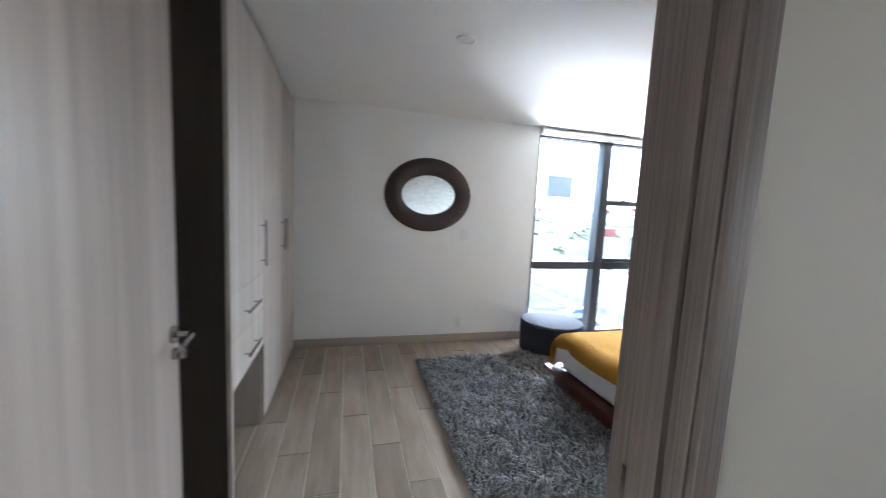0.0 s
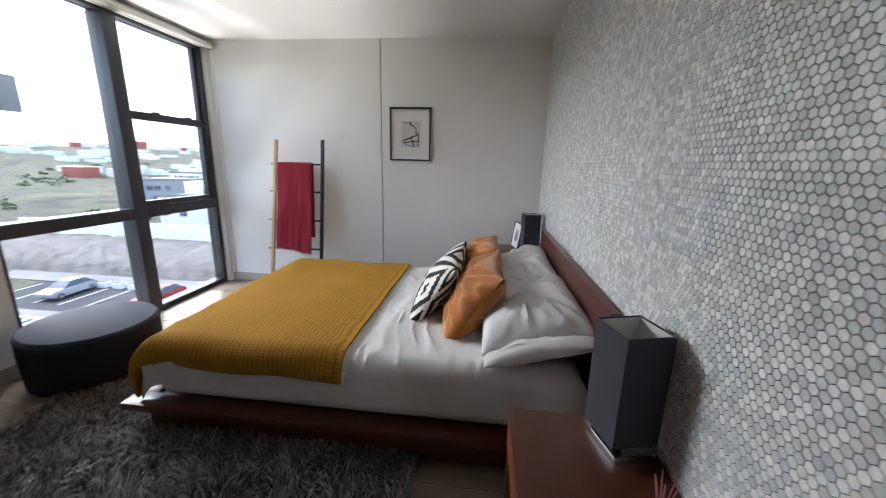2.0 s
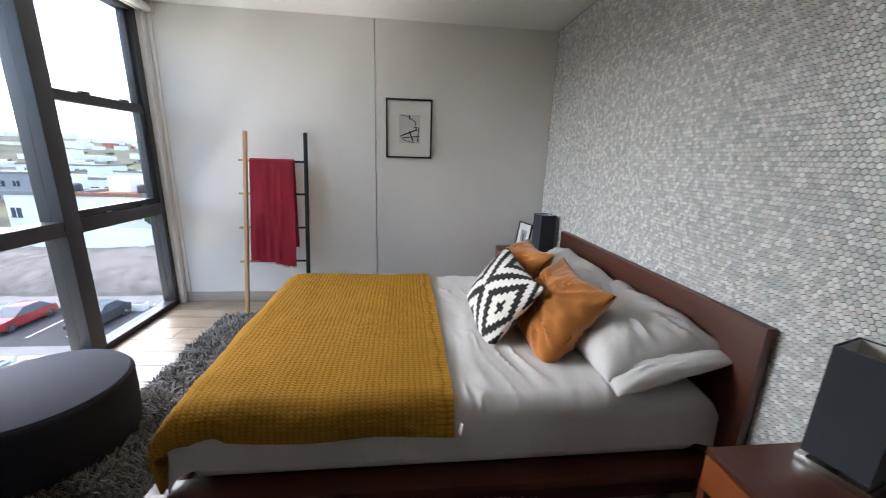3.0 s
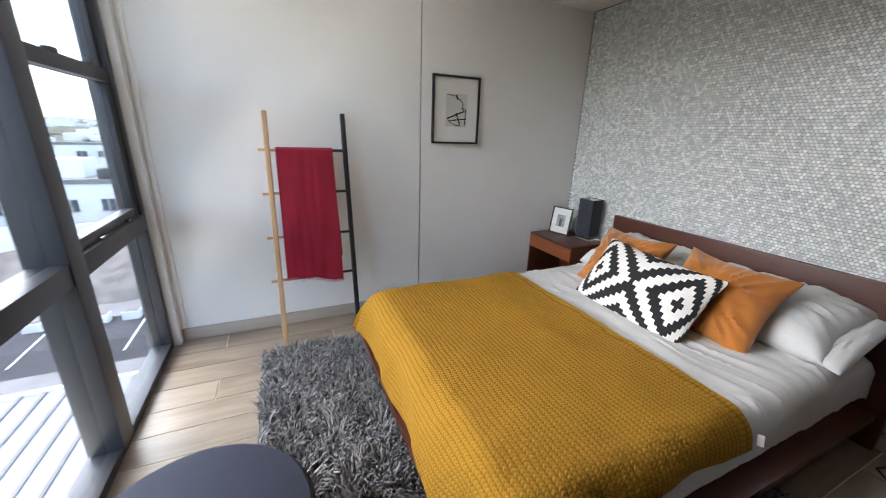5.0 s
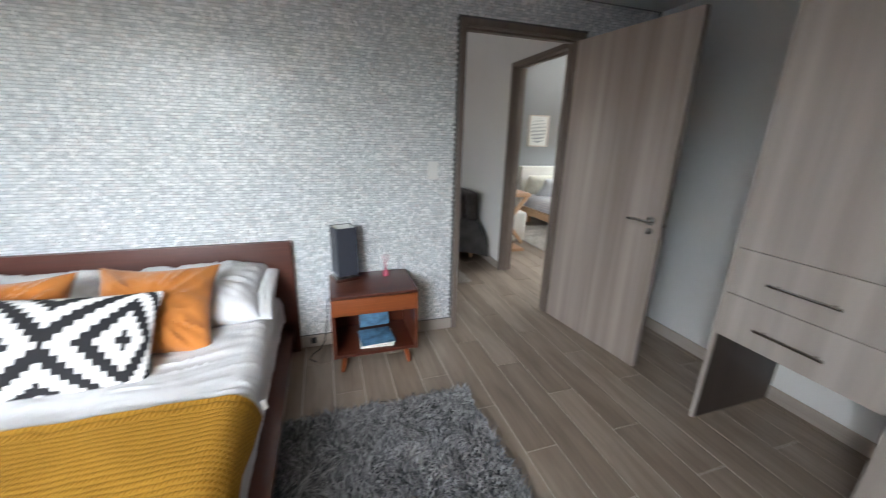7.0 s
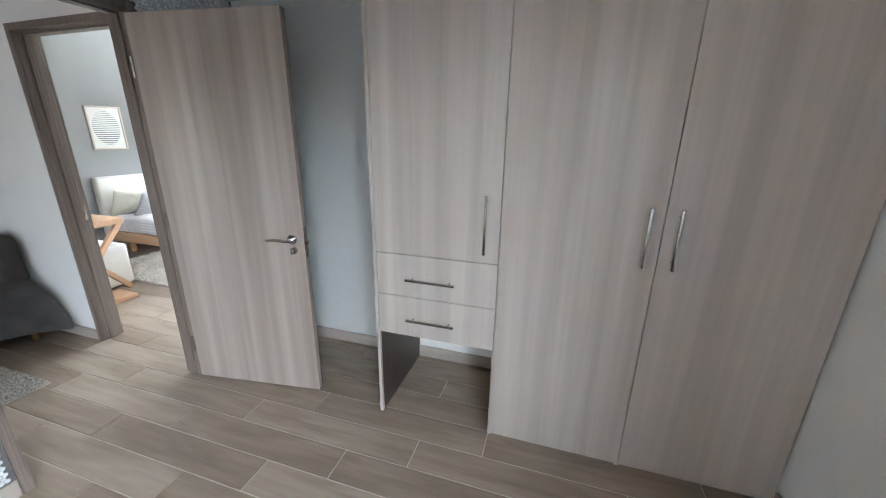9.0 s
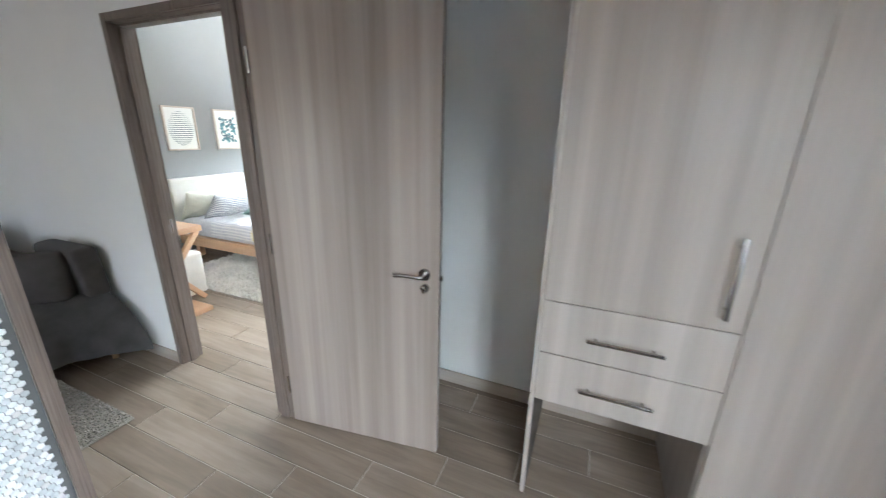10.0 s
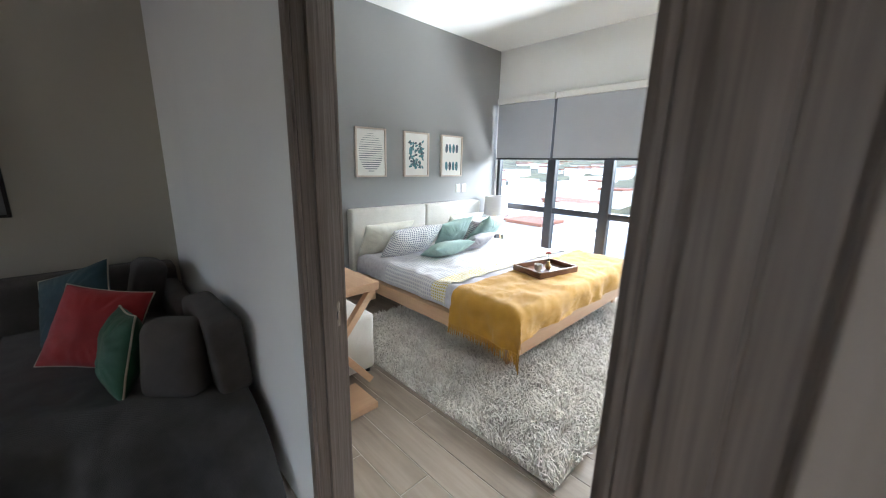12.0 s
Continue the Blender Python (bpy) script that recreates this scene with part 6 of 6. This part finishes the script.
def house(m, w, d, h, material, roof, rnd, tank=True):
    """A block of a house; front faces its own -x."""
    hs = thing("house", "white flat-roofed house with dark windows" if material is M["stucco"] else "flat-roofed house with dark windows", "house", m, group="houses on the slope")
    part("wall", box((0, 0, 0), (d, w, h)), material, hs, smooth=False)
    part("roof", boxes(((-0.1, -0.1, h), (d + 0.1, w + 0.1, h + 0.15)), ((-0.1, -0.1, h + 0.15), (0.1, w + 0.1, h + 0.5)), ((0.1, -0.1, h + 0.15), (d, 0.1, h + 0.5))), roof, hs, smooth=False)
    for z in [1.0 + 2.8 * k for k in range(int(h // 2.8))]:
        y = 0.8
        while y < w - 1.5:
            if rnd.random() < 0.8:
                ww = rnd.choice((0.9, 1.2, 1.6))
                wd = part("window", box((-0.02, y, z), (0.03, y + ww, z + 1.2)), M["dark_window"], hs, smooth=False)
                part("frame", box((-0.05, y + ww / 2 - 0.03, z), (-0.02, y + ww / 2 + 0.03, z + 1.2)), M["stucco"], wd)
                part("sill", box((-0.12, y - 0.1, z - 0.1), (0.0, y + ww + 0.1, z)), M["concrete"], wd)
            y += rnd.uniform(2.0, 3.2)
    if tank:
        part("water_tank", lathe([(0.0, 0.0), (0.55, 0.0), (0.58, 0.1), (0.58, 0.9), (0.45, 1.1), (0.2, 1.2), (0.0, 1.2)], 20), M["tank"], hs, "black rooftop water tank", m=pose(d * 0.4, w * 0.3, h + 0.15))
        part("stair_tower", box((d * 0.5, w * 0.55, h), (d * 0.9, w * 0.9, h + 2.2)), material, hs, smooth=False)
    return hs


rnd = random.Random(5)
for k in range(9):
    y = -22 + k * 8.3
    house(pose(52 + rnd.uniform(-0.4, 0.4), y, GZ + 0.5), 8.1, 9, 6.6, M["stucco"], M["tile_roof"] if k % 3 == 1 else M["concrete"], rnd)
for x, y, w, d, h, mt in ((92, 52, 26, 14, 6.5, "stucco"), (95, 84, 18, 14, 6.5, "stucco_grey"), (104, 34, 16, 12, 9.0, "stucco"), (118, 66, 22, 12, 6.0, "stucco"), (112, 8, 20, 12, 8.5, "stucco_grey"), (130, 100, 24, 12, 6.0, "stucco"), (88, 18, 12, 10, 6.4, "stucco")):
    house(pose(x, y, rise(x, y) - 0.5, 0, 0, rnd.uniform(-12, 12)), w, d, h, M[mt], M["concrete"], rnd, False)
house(pose(320, 330, rise(320, 330) - 1, 0, 0, 10), 24, 12, 7, M["stucco_red"], M["concrete"], rnd, False)

# far houses on the ridge, joined
bm = bmesh.new()
bm2 = bmesh.new()
for k in range(420):
    a = radians(rnd.uniform(8, 82))
    d = rnd.uniform(210, 700)
    x, y = d * math.cos(a), d * math.sin(a)
    if a > radians(52) and d < 300:
        continue
    w, h = rnd.uniform(5, 10), rnd.uniform(2.5, 5)
    z = rise(x, y) - 0.5
    add_box(bm if rnd.random() < 0.9 else bm2, (x, y, z), (x + w, y + w * rnd.uniform(0.7, 1.5), z + h))
ob = solid("far_houses", bm, M["stucco"], "distant white houses scattered along the ridge", "houses", kind="stuff", smooth=False)
ob = solid("far_red_houses", bm2, M["stucco_red"], "distant brick-red houses along the ridge", "houses", kind="stuff", smooth=False)

# west side, seen through the second bedroom's window
bm, bm2 = bmesh.new(), bmesh.new()
for k in range(300):
    x, y = rnd.uniform(-270, -45), rnd.uniform(-250, 40)
    w, h = rnd.uniform(6, 10), rnd.uniform(3, 6)
    base = GZ + 0.058 * (-x - 45.0)
    add_box(bm, (x, y, base - 2), (x + w, y + w, base + h))
    if rnd.random() < 0.6:
        add_box(bm2, (x - 0.2, y - 0.2, base + h), (x + w + 0.2, y + w + 0.2, base + h + 0.5))
solid("west_houses", bm, M["stucco"], "white houses below the second bedroom", "houses", kind="stuff", smooth=False)
solid("west_roofs", bm2, M["tile_roof"], "terracotta roofs of the houses below", "roofs", kind="stuff", smooth=False)


def leaf_clumps(bm, centre, radius, count, size, rng, squash=0.75):
    for _ in range(count):
        v = Vector((rng.gauss(0, 1), rng.gauss(0, 1), rng.gauss(0, 1))).normalized() * radius * rng.uniform(0.35, 1.05)
        p = Vector(centre) + Vector((v.x, v.y, v.z * squash))
        q = Euler((rng.uniform(0, 6.28), rng.uniform(0, 6.28), 0)).to_matrix()
        s = size * rng.uniform(0.6, 1.3)
        vs = [bm.verts.new(p + q @ Vector(c)) for c in ((-s, 0, 0), (0, -s * 0.5, 0.1 * s), (s, 0, 0), (0, s * 0.5, 0.1 * s))]
        bm.faces.new(vs)


def tree(m, h, label, seed):
    t = thing("tree", label, "tree", m, group="trees by the houses")
    rng = random.Random(seed)
    bm = tube((0, 0, -0.2), (0.05, 0, h * 0.5), 0.09 * h / 4, 0.05 * h / 4, 8)
    for k in range(5):
        a = k * 1.26
        add_tube(bm, (0.03, 0, h * 0.4), (0.25 * h * math.cos(a), 0.25 * h * math.sin(a), h * 0.75), 0.04 * h / 4, 0.015, 6)
    part("trunk", bm, M["bark"], t)
    bm = bmesh.new()
    for k in range(9):
        a = k * 2.4
        leaf_clumps(bm, (0.22 * h * math.cos(a), 0.22 * h * math.sin(a), h * (0.62 + 0.05 * (k % 4))), 0.2 * h, 90, 0.06 * h, rng)
    part("crown", bm, M["leaf"], t, "uneven green crown", smooth=False)


tree(pose(46.4, 30.4, GZ + 2.4), 4.6, "slender young tree before the white wall", 1)
tree(pose(84, 62, rise(84, 62)), 6.0, "round green tree beside a villa", 2)
tree(pose(54, 66, rise(54, 66)), 4.5, "clipped round tree beside the street", 3)
tree(pose(89, 40, rise(89, 40)), 5.0, "round green tree beside a villa", 4)
bm = bmesh.new()
for k in range(520):
    a = radians(rnd.uniform(10, 86))
    d = rnd.uniform(62, 330)
    x, y = d * math.cos(a), d * math.sin(a)
    if x < 62 and y < 75 and x > 38:
        continue
    if noise.noise(Vector((x * 0.02, y * 0.02, 9))) < -0.12:
        continue
    leaf_clumps(bm, (x, y, rise(x, y) + 0.5), rnd.uniform(1.0, 2.6), 26, 0.55, rnd, 0.6)
solid("scrub", bm, M["leaf"], "scattered green scrub on the slope", "bushes", kind="stuff", smooth=False)

# the building's own outside: a slab edge over the window and a grey panel hung from it
own = thing("facade_panel", "grey facade panel hung outside above the window", "facade")
M["panel"] = plain("dark grey panel", (0.10, 0.105, 0.115), 0.6, 0, 0.08, 2, 60, 0.05)
part("panel", box((5.78, 8.85, 1.86), (6.44, 8.95, 2.36), 0.01), M["panel"], own, "flat grey panel")
for x in (5.9, 6.32):
    part("hanger", tube((x, 8.9, 2.36), (x, 8.9, 5.6), 0.008, n=8), M["stucco_grey"], own)
part("upper_slab", box((3.0, 4.9, 5.6), (8.0, 9.0, 5.8), 0.01), M["stucco_grey"], own, "underside of the slab two storeys up")
structure("balcony_slab", box((3.0, 4.85, 2.62), (3.75, 6.2, 2.75)), M["stucco_grey"], "grey underside of the slab above", "slab")
structure("building_base", box((B2W - 0.1, SOUTH - 0.12, GZ), (6.1, NORTH + 0.1, -0.2)), M["stucco"], "storeys of the building below the flat", "building")

# ---- marble hexagon mosaic on the bedroom's south wall ----
mosaic = structure("wall_mosaic", boxes(((WEST, HEX_Y - 0.008, 0), (DX0 - 0.042, HEX_Y, CEIL)), ((DX1 + 0.042, HEX_Y - 0.008, 0), (EAST, HEX_Y, CEIL)), ((DX0 - 0.042, HEX_Y - 0.008, DTOP + 0.042), (DX1 + 0.042, HEX_Y, CEIL))), M["grout"],
                   "wall clad in small grey and white marble hexagons", "wall", smooth=False)
HEX = 0.0188           # pitch, flat to flat
ROW = HEX * 0.8660254


def hex_verts(r, x, z, y0, y1, bev):
    vs = []
    for rr, yy in ((r, y0), (r, y1 - bev), (r - bev, y1)):
        vs += [(x + rr * math.sin(k * math.pi / 3), yy, z + rr * math.cos(k * math.pi / 3)) for k in range(6)]
    return vs


HEX_T = [(k, (k + 1) % 6, 6 + (k + 1) % 6, 6 + k) for k in range(6)] + [tuple(range(6, 12))]
HEX_F = [(k, (k + 1) % 6, 6 + (k + 1) % 6, 6 + k) for k in range(6)] + [(6 + k, 6 + (k + 1) % 6, 12 + (k + 1) % 6, 12 + k) for k in range(6)] + [tuple(range(12, 18))]
R = (HEX - 0.0016) / math.sqrt(3)
one = bpy.data.meshes.new("hexagon")
one.from_pydata(hex_verts(R, 0, 0, 0, 0.0032, 0.0008), [], HEX_F)
one.materials.append(M["hex_each"])
rng = random.Random(11)
verts, faces, singles = [], [], 0
row = 0
z = 0.10
while z < CEIL - 0.012:
    x = WEST + 0.02 + (HEX / 2 if row % 2 else 0)
    while x < EAST - 0.012:
        if not (DX0 - 0.058 < x < DX1 + 0.058 and z < DTOP + 0.058):
            if 1.70 < x < 2.05 and 0.86 < z < 1.26 and singles < 300:
                ob = new("hexagon", one)
                ob.parent = mosaic
                ob.location = (x, HEX_Y + rng.uniform(-0.0003, 0.0003), z)
                singles += 1
            else:
                n = len(verts)
                top = HEX_Y + 0.0032 + rng.uniform(-0.0003, 0.0003)
                for rr, yy in ((R, HEX_Y - 0.0005), (R - 0.0006, top)):
                    verts += [(x + rr * math.sin(k * math.pi / 3), yy, z + rr * math.cos(k * math.pi / 3)) for k in range(6)]
                faces += [tuple(n + i for i in f) for f in HEX_T]
        x += HEX
    z += ROW
    row += 1
me = bpy.data.meshes.new("hexagons")
me.from_pydata(verts, [], faces)
me.materials.append(M["hex_rest"])
ob = new("hexagons", me)
ob.parent = mosaic
tagged(ob, "mosaic of marble hexagons", kind="stuff")

# ---- floors ----
floor = structure("floor", box((B2W - 0.1, SOUTH - 0.1, -0.2), (6.1, NORTH + 0.15, -0.003)), M["floor_grout"], "floor of wood-look porcelain planks with pale joints", "floor")
PW, PL, PX = 0.172, 1.0, 0.663
rng = random.Random(21)
shared = {}
verts, faces, count = [], [], 0


def plank_verts(x0, y0, x1, y1):
    b = 0.0012
    return [(x0, y0, -0.006), (x1, y0, -0.006), (x1, y1, -0.006), (x0, y1, -0.006), (x0, y0, -b), (x1, y0, -b), (x1, y1, -b), (x0, y1, -b),
            (x0 + b, y0 + b, 0), (x1 - b, y0 + b, 0), (x1 - b, y1 - b, 0), (x0 + b, y1 - b, 0)]


PF = [(0, 1, 5, 4), (1, 2, 6, 5), (2, 3, 7, 6), (3, 0, 4, 7), (4, 5, 9, 8), (5, 6, 10, 9), (6, 7, 11, 10), (7, 4, 8, 11), (8, 9, 10, 11)]
k0 = math.floor((B2W - PX) / PW)
k1 = math.ceil((6.0 - PX) / PW)
for k in range(k0, k1):
    xa, xb = PX + k * PW, PX + (k + 1) * PW
    y = (0.385, 0.05, 0.72)[k % 3] - 3.0 * PL
    while y < NORTH + 0.08:
        xa2, xb2 = max(xa, B2W) + 0.0022, min(xb, 6.0) - 0.0022
        ya, yb = max(y, SOUTH) + 0.0022, min(y + PL, NORTH + 0.08) - 0.0022
        if xb2 - xa2 > 0.02 and yb - ya > 0.02:
            near = 0.1 < (xa + xb) / 2 < 5.0 and yb > 0.4
            if near and count < 300:
                key = (round(xb2 - xa2, 4), round(yb - ya, 4))
                if key not in shared:
                    me = bpy.data.meshes.new("plank")
                    me.from_pydata(plank_verts(0, 0, *key), [], PF)
                    me.materials.append(M["plank_each"])
                    shared[key] = me
                ob = new("plank", shared[key])
                ob.parent = floor
                ob.location = (xa2, ya, 0)
                count += 1
            else:
                n = len(verts)
                verts += plank_verts(xa2, ya, xb2, yb)
                faces += [tuple(n + i for i in f) for f in PF]
        y += PL
me = bpy.data.meshes.new("planks")
me.from_pydata(verts, [], faces)
me.materials.append(M["plank_rest"])
ob = new("planks", me)
ob.parent = floor
tagged(ob, "further wood-look floor planks", kind="stuff")
